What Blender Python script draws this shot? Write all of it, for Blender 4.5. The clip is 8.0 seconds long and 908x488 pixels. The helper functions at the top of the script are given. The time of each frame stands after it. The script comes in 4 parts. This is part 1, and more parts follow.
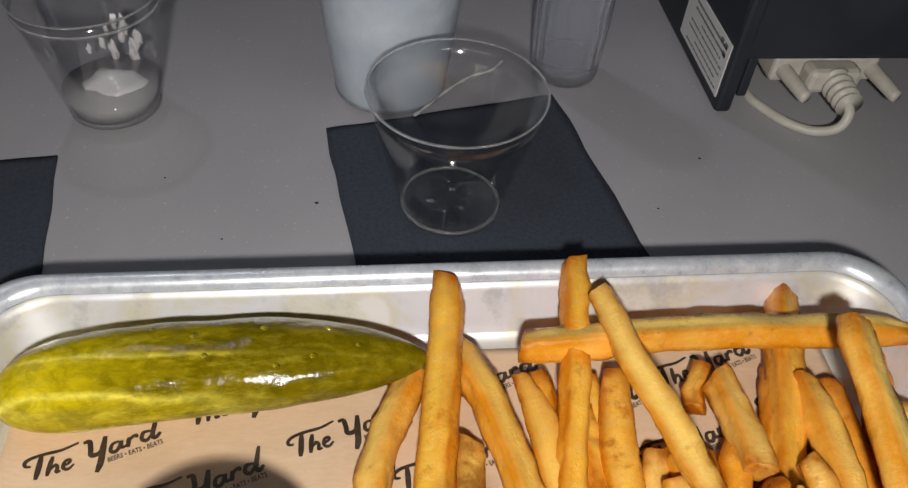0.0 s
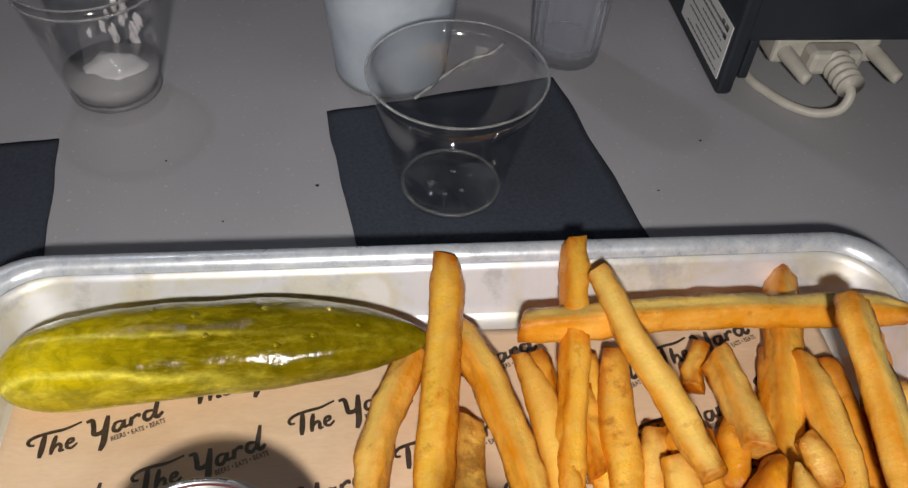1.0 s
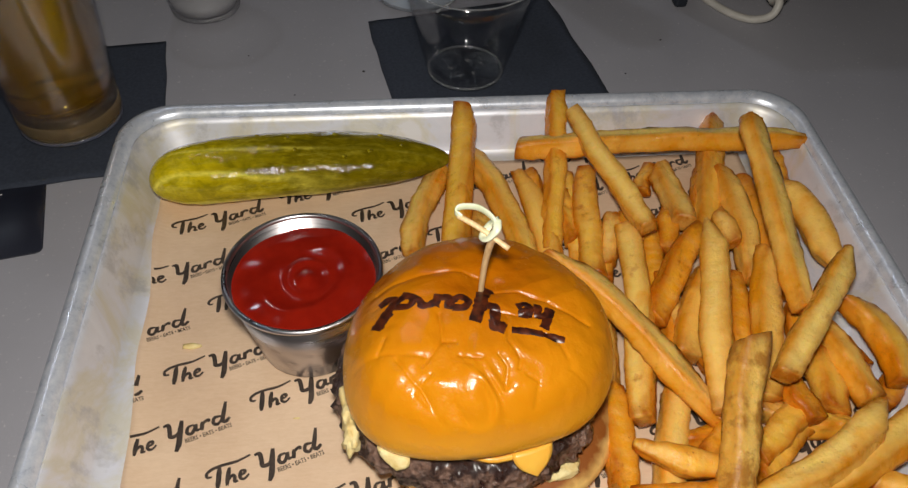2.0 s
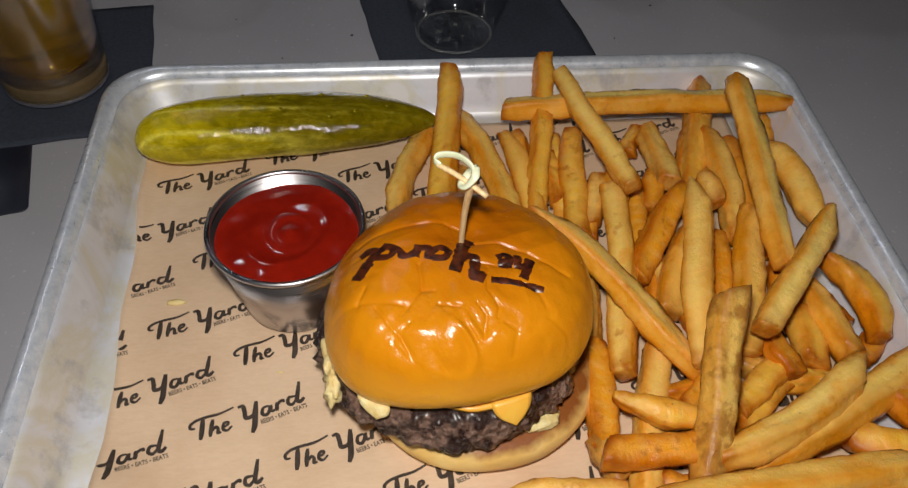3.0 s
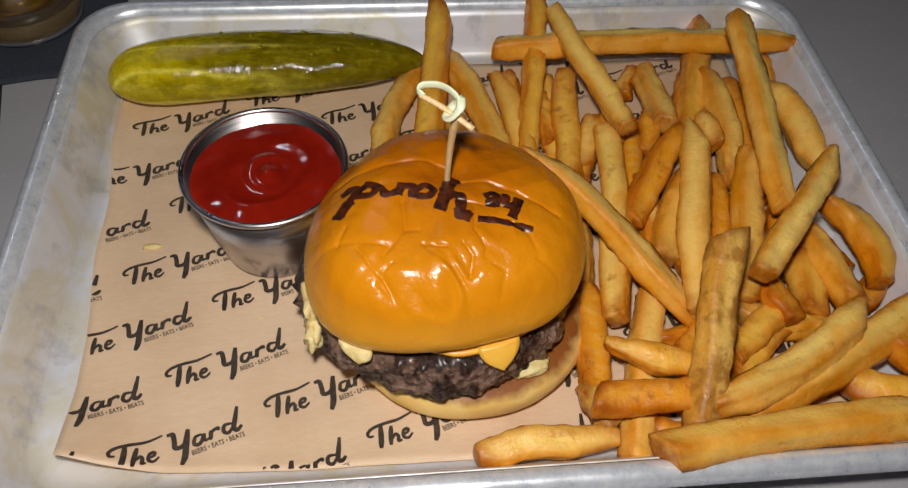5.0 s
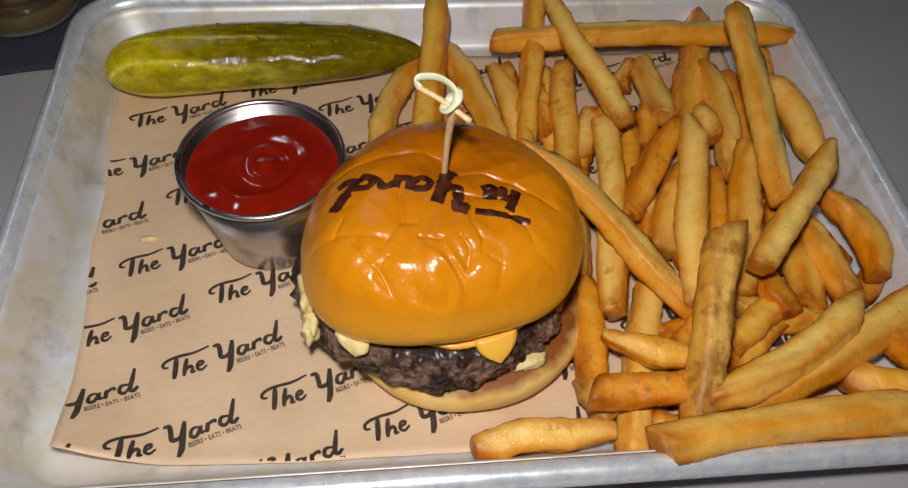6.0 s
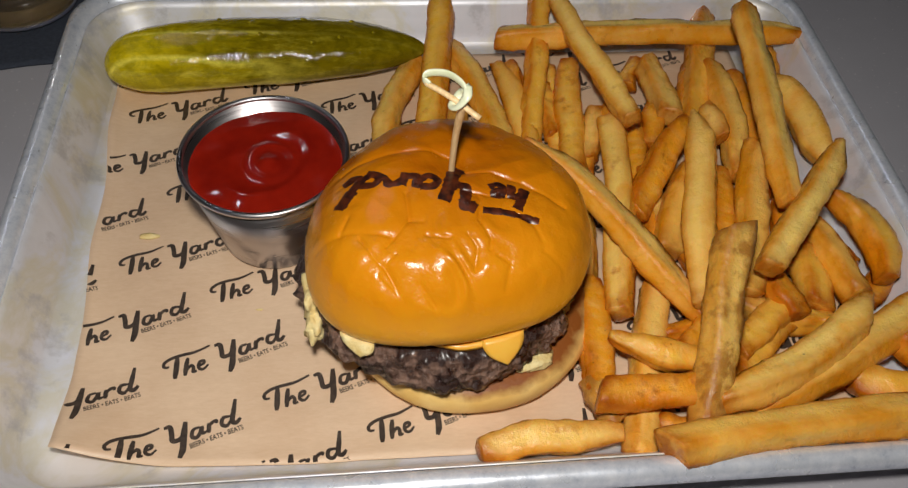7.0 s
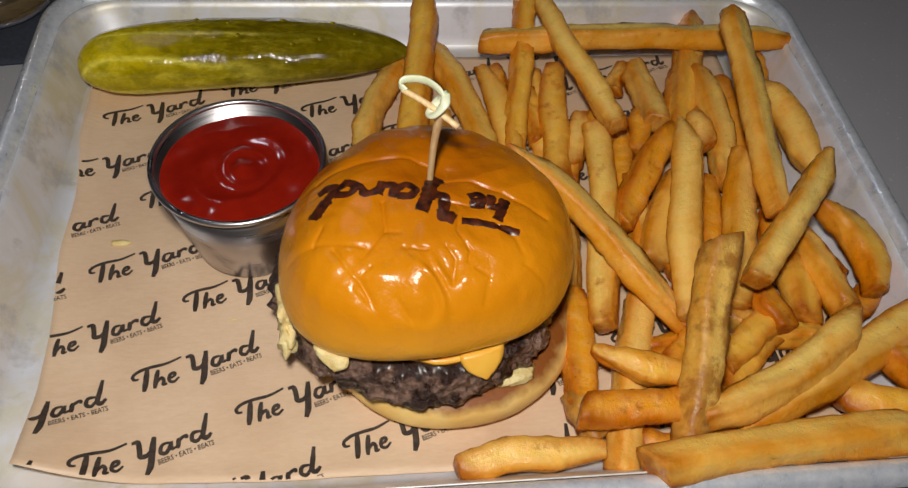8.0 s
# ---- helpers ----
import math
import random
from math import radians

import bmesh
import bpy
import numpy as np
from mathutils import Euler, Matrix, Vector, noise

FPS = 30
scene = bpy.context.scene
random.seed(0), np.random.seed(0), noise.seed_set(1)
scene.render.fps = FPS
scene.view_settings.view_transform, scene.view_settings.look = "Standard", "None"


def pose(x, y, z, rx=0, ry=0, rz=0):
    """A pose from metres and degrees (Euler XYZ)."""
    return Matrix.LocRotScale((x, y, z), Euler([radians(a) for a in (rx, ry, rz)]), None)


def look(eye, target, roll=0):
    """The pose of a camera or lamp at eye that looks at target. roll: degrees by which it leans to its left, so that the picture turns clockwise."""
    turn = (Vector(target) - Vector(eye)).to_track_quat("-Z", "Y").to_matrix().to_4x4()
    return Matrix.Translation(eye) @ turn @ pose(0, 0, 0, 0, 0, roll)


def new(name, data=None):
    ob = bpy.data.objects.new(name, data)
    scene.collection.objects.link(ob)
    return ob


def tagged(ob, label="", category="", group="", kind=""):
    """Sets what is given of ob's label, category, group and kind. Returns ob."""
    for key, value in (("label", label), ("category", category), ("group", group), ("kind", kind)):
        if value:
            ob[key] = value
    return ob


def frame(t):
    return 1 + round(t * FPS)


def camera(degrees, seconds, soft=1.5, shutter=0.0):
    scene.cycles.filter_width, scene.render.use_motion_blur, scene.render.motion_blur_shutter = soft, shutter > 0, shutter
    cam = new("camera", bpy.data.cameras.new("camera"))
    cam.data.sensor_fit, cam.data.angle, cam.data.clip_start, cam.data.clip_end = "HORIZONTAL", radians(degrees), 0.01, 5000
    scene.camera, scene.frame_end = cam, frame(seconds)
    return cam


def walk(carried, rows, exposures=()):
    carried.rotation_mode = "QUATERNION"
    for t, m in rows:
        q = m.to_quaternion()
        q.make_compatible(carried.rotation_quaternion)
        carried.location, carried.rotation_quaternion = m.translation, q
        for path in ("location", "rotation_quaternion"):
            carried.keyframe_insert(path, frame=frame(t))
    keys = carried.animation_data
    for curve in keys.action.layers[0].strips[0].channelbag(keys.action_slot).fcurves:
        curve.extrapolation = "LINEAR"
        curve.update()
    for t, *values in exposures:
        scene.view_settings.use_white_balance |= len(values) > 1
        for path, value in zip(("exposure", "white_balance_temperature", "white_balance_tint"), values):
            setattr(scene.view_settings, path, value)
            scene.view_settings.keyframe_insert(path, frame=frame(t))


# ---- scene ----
cam = camera(58.6, 8.0, soft=1.35, shutter=0.3)
PATH = [
    (0, (-0.02974, -0.07447, 0.24091), (0.07195, 0.61006, -0.48094), 4.59),
    (0.5, (-0.03015, -0.07344, 0.23857), (0.07059, 0.60758, -0.48673), 4.61),
    (1, (-0.02878, -0.07719, 0.23970), (0.06873, 0.59745, -0.49197), 4.31),
    (1.2, (-0.03233, -0.09362, 0.24315), (0.06130, 0.58076, -0.48927), 3.81),
    (1.3, (-0.03919, -0.11538, 0.24680), (0.05759, 0.56107, -0.48330), 3.70),
    (1.5, (-0.04680, -0.16647, 0.25858), (0.04052, 0.50838, -0.47420), 3.26),
    (1.7, (-0.04770, -0.18953, 0.26578), (0.03186, 0.48531, -0.46788), 2.64),
    (2, (-0.04187, -0.20314, 0.26954), (0.03692, 0.47266, -0.46331), 2.51),
    (3.5, (-0.03633, -0.21221, 0.25779), (0.04437, 0.43505, -0.50020), 3.05),
    (4, (-0.03588, -0.20986, 0.25336), (0.04564, 0.42624, -0.51393), 3.22),
    (4.5, (-0.03398, -0.20955, 0.25186), (0.04856, 0.41932, -0.52126), 3.32),
    (5, (-0.03283, -0.20930, 0.24988), (0.05096, 0.41303, -0.52838), 3.46),
    (6.5, (-0.03243, -0.20858, 0.24893), (0.05531, 0.40588, -0.53511), 4.07),
    (7, (-0.03576, -0.20671, 0.24632), (0.05600, 0.40780, -0.53724), 4.53),
    (7.5, (-0.03519, -0.20551, 0.24605), (0.06197, 0.40902, -0.53684), 5.05),
    (8, (-0.03127, -0.19954, 0.24289), (0.07188, 0.41289, -0.54088), 5.69),
]
EXPOSURES = [(0.0, 1.1), (1.0, 1.08), (1.5, 0.66), (2.0, 0.42), (3.5, 0.24), (8.0, 0.17)]
walk(cam, [(t, look(eye, target, roll)) for t, eye, target, roll in PATH], EXPOSURES)

# ---- light ----
world = bpy.data.worlds.new("dim_bar")
world.use_nodes = True
scene.world = world
world.node_tree.nodes["Background"].inputs[0].default_value = (0.55, 0.6, 0.75, 1)
world.node_tree.nodes["Background"].inputs[1].default_value = 0.05


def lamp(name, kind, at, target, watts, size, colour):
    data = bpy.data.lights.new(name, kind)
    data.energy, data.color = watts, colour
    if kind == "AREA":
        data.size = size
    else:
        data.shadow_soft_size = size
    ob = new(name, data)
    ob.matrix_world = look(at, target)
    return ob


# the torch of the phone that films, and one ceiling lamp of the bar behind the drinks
lamp("torch", "POINT", (-0.043, -0.187, 0.290), (0, 0, 0), 2.9, 0.012, (1.0, 0.96, 0.89))
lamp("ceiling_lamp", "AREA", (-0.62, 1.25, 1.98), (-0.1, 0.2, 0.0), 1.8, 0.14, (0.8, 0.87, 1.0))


# ---- materials ----
def mat(name, colour, rough=0.5, metal=0.0, **more):
    m = bpy.data.materials.new(name)
    m.use_nodes = True
    b = m.node_tree.nodes["Principled BSDF"]
    b.inputs["Base Color"].default_value = (*colour, 1)
    b.inputs["Roughness"].default_value = rough
    b.inputs["Metallic"].default_value = metal
    for key, value in more.items():
        b.inputs[key.replace("_", " ")].default_value = value
    return m


def node(m, kind, **sets):
    n = m.node_tree.nodes.new(kind)
    for key, value in sets.items():
        if key in n.inputs:
            n.inputs[key].default_value = value
        else:
            n.inputs[key.replace("_", " ")].default_value = value
    return n


def link(m, a, b):
    m.node_tree.links.new(a, b)


def coords(m, kind="Object", scale=(1, 1, 1)):
    t = node(m, "ShaderNodeTexCoord")
    mp = node(m, "ShaderNodeMapping", Scale=scale)
    link(m, t.outputs[kind], mp.inputs[0])
    return mp.outputs[0]


def noise_tex(m, vec, scale, detail=4.0, rough=0.55, distort=0.0):
    n = node(m, "ShaderNodeTexNoise", Scale=scale, Detail=detail, Roughness=rough, Distortion=distort)
    link(m, vec, n.inputs["Vector"])
    return n.outputs["Fac"]


def ramp(m, fac, stops):
    r = m.node_tree.nodes.new("ShaderNodeValToRGB")
    e = r.color_ramp.elements
    while len(e) < len(stops):
        e.new(0.5)
    for el, (p, c) in zip(e, stops):
        el.position = p
        el.color = (*c, 1) if len(c) == 3 else c
    link(m, fac, r.inputs[0])
    return r.outputs[0]


def mix(m, fac, a, b, blend="MIX"):
    n = m.node_tree.nodes.new("ShaderNodeMix")
    n.data_type, n.blend_type = "RGBA", blend
    for value, slot in ((fac, 0), (a, 6), (b, 7)):
        if isinstance(value, (int, float)):
            n.inputs[slot].default_value = value
        elif isinstance(value, tuple):
            n.inputs[slot].default_value = (*value, 1)
        else:
            link(m, value, n.inputs[slot])
    return n.outputs[2]


def bsdf(m):
    return m.node_tree.nodes["Principled BSDF"]


def bump(m, height, strength, distance):
    n = node(m, "ShaderNodeBump", Strength=strength, Distance=distance)
    link(m, height, n.inputs["Height"])
    link(m, n.outputs[0], bsdf(m).inputs["Normal"])


def colour(m, socket):
    link(m, socket, bsdf(m).inputs["Base Color"])


def rough(m, socket):
    link(m, socket, bsdf(m).inputs["Roughness"])


def g(v):
    return (v, v, v)


# table laminate
TABLE = mat("grey_laminate", (0.2, 0.19, 0.185), 0.5)
v = coords(TABLE)
colour(TABLE, mix(TABLE, ramp(TABLE, noise_tex(TABLE, v, 420, 2), [(0.66, g(0)), (0.72, g(0.55))]),
       ramp(TABLE, noise_tex(TABLE, v, 9, 5), [(0.3, (0.36, 0.352, 0.385)), (0.7, (0.42, 0.41, 0.445))]), (0.62, 0.6, 0.6)))
rough(TABLE, ramp(TABLE, noise_tex(TABLE, v, 30, 4), [(0.3, g(0.42)), (0.7, g(0.58))]))
bump(TABLE, noise_tex(TABLE, v, 900, 3), 0.25, 0.0003)

# worn aluminium
ALU = mat("worn_aluminium", (0.78, 0.78, 0.8), 0.4, 0.42)
v = coords(ALU)
vs = coords(ALU, scale=(14, 160, 60))
smear = noise_tex(ALU, v, 26, 5, 0.6, 0.6)
colour(ALU, mix(ALU, ramp(ALU, noise_tex(ALU, v, 60, 6, 0.65), [(0.33, g(0.6)), (0.45, g(0.0))]),
       ramp(ALU, smear, [(0.34, (0.90, 0.91, 0.98)), (0.48, (0.82, 0.82, 0.88)), (0.58, (0.76, 0.72, 0.62)), (0.66, (0.84, 0.81, 0.80))]), (0.5, 0.49, 0.52)))
rough(ALU, ramp(ALU, smear, [(0.3, g(0.38)), (0.7, g(0.55))]))
bump(ALU, noise_tex(ALU, vs, 3, 5), 0.12, 0.0006)
RIM = mat("scuffed_rim_aluminium", (0.7, 0.71, 0.74), 0.3, 0.42)
v = coords(RIM)
colour(RIM, ramp(RIM, noise_tex(RIM, v, 190, 6, 0.75), [(0.28, (0.42, 0.46, 0.56)), (0.42, (0.66, 0.70, 0.79)), (0.7, (0.88, 0.90, 0.96))]))
rough(RIM, ramp(RIM, noise_tex(RIM, v, 70, 4), [(0.3, g(0.22)), (0.7, g(0.48))]))
bump(RIM, noise_tex(RIM, v, 260, 4), 0.2, 0.0004)

STEEL = mat("brushed_steel", (0.50, 0.47, 0.48), 0.3, 1.0)
v = coords(STEEL, scale=(1, 1, 30))
rough(STEEL, ramp(STEEL, noise_tex(STEEL, v, 40, 3), [(0.3, g(0.26)), (0.7, g(0.36))]))

# liner paper and print
PAPER = mat("kraft_liner_paper", (0.72, 0.52, 0.36), 0.55)
v = coords(PAPER)
fibre = noise_tex(PAPER, coords(PAPER, scale=(1, 3.5, 1)), 260, 5, 0.7)
grease = noise_tex(PAPER, v, 20, 4, 0.6, 0.4)
colour(PAPER, mix(PAPER, 0.3, ramp(PAPER, grease, [(0.38, (0.74, 0.53, 0.355)), (0.62, (0.66, 0.445, 0.28))]),
       ramp(PAPER, fibre, [(0.3, (0.6, 0.42, 0.28)), (0.7, (0.8, 0.62, 0.46))])))
rough(PAPER, ramp(PAPER, grease, [(0.4, g(0.62)), (0.62, g(0.38))]))
bump(PAPER, noise_tex(PAPER, coords(PAPER, scale=(1, 2.2, 1)), 55, 4, 0.5), 0.3, 0.0012)
INK = mat("dark_brown_ink", (0.035, 0.024, 0.018), 0.5)
v = coords(INK)
colour(INK, ramp(INK, noise_tex(INK, v, 500, 3), [(0.3, (0.025, 0.016, 0.012)), (0.75, (0.075, 0.05, 0.036))]))


def fried(name, light, mid, dark, spots):
    """Fried potato: waxy pale faces, sides painted as shaded, browned edges and ends (both by attribute), small dark
    specks.
    """
    m = mat(name, mid, 0.36, Specular_IOR_Level=0.36)
    bsdf(m).inputs["Subsurface Weight"].default_value = 0.22
    bsdf(m).inputs["Subsurface Radius"].default_value = (0.004, 0.0016, 0.0004)
    info = node(m, "ShaderNodeObjectInfo")

    def shifted(scale):
        add = node(m, "ShaderNodeVectorMath")
        add.operation = "ADD"
        link(m, coords(m, scale=scale), add.inputs[0])
        link(m, info.outputs["Random"], add.inputs[1])
        return add.outputs[0]

    vec, bands = shifted((1, 1, 1)), shifted((0.55, 1, 1))
    wide = noise_tex(m, bands, 52, 3, 0.5, 0.3)
    body = ramp(m, wide, [(0.3, mid), (0.42, light), (0.66, light), (0.84, mid)])
    fibres = noise_tex(m, shifted((1.5, 0.6, 0.6)), 210, 5, 0.65, 0.5)
    cream = ramp(m, fibres, [(0.44, g(0)), (0.68, g(0.5))])
    body = mix(m, cream, body, tuple(0.55 * c + 0.45 * k for c, k in zip(light, (0.97, 0.78, 0.36))))
    tint = ramp(m, info.outputs["Random"], [(0.0, (1.0, 0.96, 0.85)), (0.5, (1, 1, 1)), (1.0, (0.98, 0.88, 0.66))])
    body = mix(m, 1.0, body, tint, "MULTIPLY")
    # Toasted edges, plus deeper orange painting shade on sides and underside.
    toast = node(m, "ShaderNodeAttribute")
    toast.attribute_name = "toasted"
    uneven = ramp(m, noise_tex(m, vec, 60, 4, 0.6), [(0.3, g(0.55)), (0.6, g(1))])
    body = mix(m, mix(m, 1.0, toast.outputs["Fac"], uneven, "MULTIPLY"), body, (0.94 * mid[0], 0.9 * mid[1], 0.7 * mid[2]))
    crisp = node(m, "ShaderNodeAttribute")
    crisp.attribute_name = "browned"
    patchy = ramp(m, noise_tex(m, vec, 120, 5, 0.6), [(0.3, g(0.25)), (0.55, g(1))])
    body = mix(m, mix(m, 1.0, crisp.outputs["Fac"], patchy, "MULTIPLY"), body, dark)
    brown = ramp(m, noise_tex(m, vec, 95, 6, 0.7), [(spots, g(0)), (spots + 0.13, g(0.8))])
    body = mix(m, brown, body, dark)
    body = mix(m, ramp(m, noise_tex(m, vec, 520, 2), [(0.74, g(0)), (0.79, g(0.7))]), body, tuple(0.3 * c for c in dark))
    colour(m, body)
    rough(m, ramp(m, noise_tex(m, vec, 300, 4), [(0.35, g(0.2)), (0.65, g(0.44))]))
    grain = mix(m, 0.6, noise_tex(m, vec, 700, 4, 0.7), noise_tex(m, shifted((1.5, 0.8, 0.8)), 170, 5, 0.65))
    bump(m, grain, 0.42, 0.0018)
    return m


FRY = fried("golden_fried_potato", (0.95, 0.59, 0.085), (0.84, 0.285, 0.005), (0.40, 0.10, 0.003), 0.58)
FRY_PALE = fried("pale_fried_potato", (0.96, 0.68, 0.19), (0.88, 0.36, 0.012), (0.44, 0.13, 0.006), 0.6)
FRY_DEEP = fried("deep_fried_potato", (0.88, 0.40, 0.02), (0.74, 0.215, 0.004), (0.33, 0.07, 0.002), 0.58)
FRY_SKIN = fried("potato_skin", (0.94, 0.62, 0.16), (0.74, 0.36, 0.05), (0.34, 0.125, 0.016), 0.46)

# burger
BUN = mat("glazed_brioche", (0.7, 0.28, 0.03), 0.3, Specular_IOR_Level=0.27)
bsdf(BUN).inputs["Subsurface Weight"].default_value = 0.12
bsdf(BUN).inputs["Subsurface Radius"].default_value = (0.006, 0.003, 0.001)
v = coords(BUN)
t = node(BUN, "ShaderNodeTexCoord")
s = node(BUN, "ShaderNodeSeparateXYZ")
link(BUN, t.outputs["Object"], s.inputs[0])
wob = node(BUN, "ShaderNodeMath")
wob.operation = "MULTIPLY_ADD"
link(BUN, noise_tex(BUN, v, 45, 3), wob.inputs[0])
wob.inputs[1].default_value = 0.008
link(BUN, s.outputs[2], wob.inputs[2])
crust = ramp(BUN, noise_tex(BUN, v, 38, 5), [(0.3, (0.38, 0.092, 0.001)), (0.7, (0.52, 0.155, 0.002))])
BASE_Z = node(BUN, "ShaderNodeMapRange", From_Min=0.041, From_Max=0.060)
link(BUN, wob.outputs[0], BASE_Z.inputs[0])
# Browner baked crown, set back so its colour also paints the shaded rear.
crown = node(BUN, "ShaderNodeVectorMath")
crown.operation = "DISTANCE"
crown.inputs[1].default_value = (-0.0141, -0.0245, 0.062)
link(BUN, t.outputs["Object"], crown.inputs[0])
reach = node(BUN, "ShaderNodeMath")
reach.operation = "MULTIPLY"
link(BUN, crown.outputs["Value"], reach.inputs[0])
reach.inputs[1].default_value = 10.0
baked = ramp(BUN, reach.outputs[0], [(0.14, g(1)), (0.50, g(0))])
golden = mix(BUN, ramp(BUN, BASE_Z.outputs[0], [(0.0, g(0)), (0.5, g(0.7)), (1.0, g(1))]), (0.93, 0.49, 0.035), (0.66, 0.235, 0.005))
colour(BUN, mix(BUN, baked, golden, crust))
rough(BUN, ramp(BUN, noise_tex(BUN, v, 160, 5, 0.65), [(0.32, g(0.14)), (0.68, g(0.3))]))
bump(BUN, noise_tex(BUN, v, 150, 5, 0.55), 0.26, 0.0022)
HEEL = mat("toasted_bun_heel", (0.8, 0.5, 0.17), 0.5)
v = coords(HEEL)
t = node(HEEL, "ShaderNodeTexCoord")
s = node(HEEL, "ShaderNodeSeparateXYZ")
link(HEEL, t.outputs["Object"], s.inputs[0])
wob = node(HEEL, "ShaderNodeMath")
wob.operation = "MULTIPLY_ADD"
link(HEEL, noise_tex(HEEL, v, 160, 5), wob.inputs[0])
wob.inputs[1].default_value = 0.0035
link(HEEL, s.outputs[2], wob.inputs[2])
top = node(HEEL, "ShaderNodeMapRange", From_Min=0.0158, From_Max=0.0182)
link(HEEL, wob.outputs[0], top.inputs[0])
colour(HEEL, mix(HEEL, top.outputs[0], ramp(HEEL, noise_tex(HEEL, v, 60, 5), [(0.3, (0.78, 0.47, 0.12)), (0.7, (0.90, 0.66, 0.26))]), (0.26, 0.075, 0.010)))
bump(HEEL, noise_tex(HEEL, v, 260, 5), 0.3, 0.001)
CHAR = mat("charred_crust", (0.035, 0.008, 0.004), 0.35)
v = coords(CHAR)
colour(CHAR, ramp(CHAR, noise_tex(CHAR, v, 420, 4), [(0.35, (0.018, 0.005, 0.004)), (0.7, (0.11, 0.022, 0.006))]))
BEEF = mat("seared_ground_beef", (0.1, 0.05, 0.035), 0.38, Coat_Weight=0.3, Coat_Roughness=0.25)
v = coords(BEEF)
vor = node(BEEF, "ShaderNodeTexVoronoi", Scale=480)
link(BEEF, v, vor.inputs["Vector"])
colour(BEEF, mix(BEEF, ramp(BEEF, noise_tex(BEEF, v, 75, 5, 0.6), [(0.48, g(1)), (0.55, g(0))]),
       ramp(BEEF, noise_tex(BEEF, v, 330, 4), [(0.3, (0.10, 0.05, 0.035)), (0.7, (0.29, 0.17, 0.12))]), (0.028, 0.009, 0.006)))
rough(BEEF, ramp(BEEF, noise_tex(BEEF, v, 300, 3), [(0.35, g(0.22)), (0.65, g(0.55))]))
bump(BEEF, mix(BEEF, 0.55, vor.outputs["Distance"], noise_tex(BEEF, v, 380, 6, 0.7)), 1.0, 0.0026)
CHEESE = mat("melted_cheese", (0.86, 0.42, 0.04), 0.32)
bsdf(CHEESE).inputs["Subsurface Weight"].default_value = 0.2
bsdf(CHEESE).inputs["Subsurface Radius"].default_value = (0.004, 0.002, 0.0008)
v = coords(CHEESE)
colour(CHEESE, ramp(CHEESE, noise_tex(CHEESE, v, 90, 3), [(0.3, (0.82, 0.38, 0.035)), (0.7, (0.88, 0.5, 0.07))]))
CRUMB = mat("pale_bread_crumb", (0.86, 0.68, 0.3), 0.6)
v = coords(CRUMB)
colour(CRUMB, ramp(CRUMB, noise_tex(CRUMB, v, 240, 4), [(0.3, (0.7, 0.5, 0.17)), (0.7, (0.9, 0.78, 0.42))]))
bump(CRUMB, noise_tex(CRUMB, v, 400, 4), 0.6, 0.0015)

# pickle
PICKLE = mat("dill_pickle_skin", (0.25, 0.28, 0.02), 0.2, Specular_IOR_Level=0.3)
bsdf(PICKLE).inputs["Subsurface Weight"].default_value = 0.0
bsdf(PICKLE).inputs["Subsurface Radius"].default_value = (0.003, 0.004, 0.001)
v = coords(PICKLE)
t = node(PICKLE, "ShaderNodeTexCoord")
s = node(PICKLE, "ShaderNodeSeparateXYZ")
link(PICKLE, t.outputs["Generated"], s.inputs[0])
along = node(PICKLE, "ShaderNodeMath")
along.operation = "MULTIPLY_ADD"
link(PICKLE, noise_tex(PICKLE, coords(PICKLE, scale=(0.4, 1.6, 1.6)), 55, 5, 0.65), along.inputs[0])
along.inputs[1].default_value = 1.0
link(PICKLE, s.outputs[0], along.inputs[2])
base = ramp(PICKLE, along.outputs[0], [(0.38, (0.60, 0.50, 0.010)), (0.66, (0.40, 0.33, 0.005)), (0.95, (0.21, 0.172, 0.003)), (1.0, (0.14, 0.112, 0.002))])
streaks = ramp(PICKLE, noise_tex(PICKLE, coords(PICKLE, scale=(0.3, 1, 1)), 260, 6, 0.7), [(0.5, g(0)), (0.64, g(0.42))])
fade = ramp(PICKLE, s.outputs[0], [(0.25, g(1)), (0.9, g(0.25))])
base = mix(PICKLE, mix(PICKLE, 1.0, streaks, fade, "MULTIPLY"), base, (0.55, 0.49, 0.05))
ribs = node(PICKLE, "ShaderNodeMath")
ribs.operation = "MULTIPLY_ADD"
link(PICKLE, noise_tex(PICKLE, coords(PICKLE, scale=(0.5, 1, 1)), 130, 6, 0.7), ribs.inputs[0])
ribs.inputs[1].default_value = 0.11
link(PICKLE, s.outputs[1], ribs.inputs[2])
pale = ramp(PICKLE, ribs.outputs[0], [(0.15, g(0.0)), (0.185, g(0.9)), (0.225, g(0.0)), (0.47, g(0.0)), (0.5, g(0.75)), (0.54, g(0.0))])
base = mix(PICKLE, mix(PICKLE, 1.0, pale, ramp(PICKLE, s.outputs[0], [(0.3, g(1)), (0.62, g(0.1))]), "MULTIPLY"), base, (0.70, 0.64, 0.09))
under = ramp(PICKLE, s.outputs[2], [(0.26, g(0.85)), (0.38, g(0.0))])
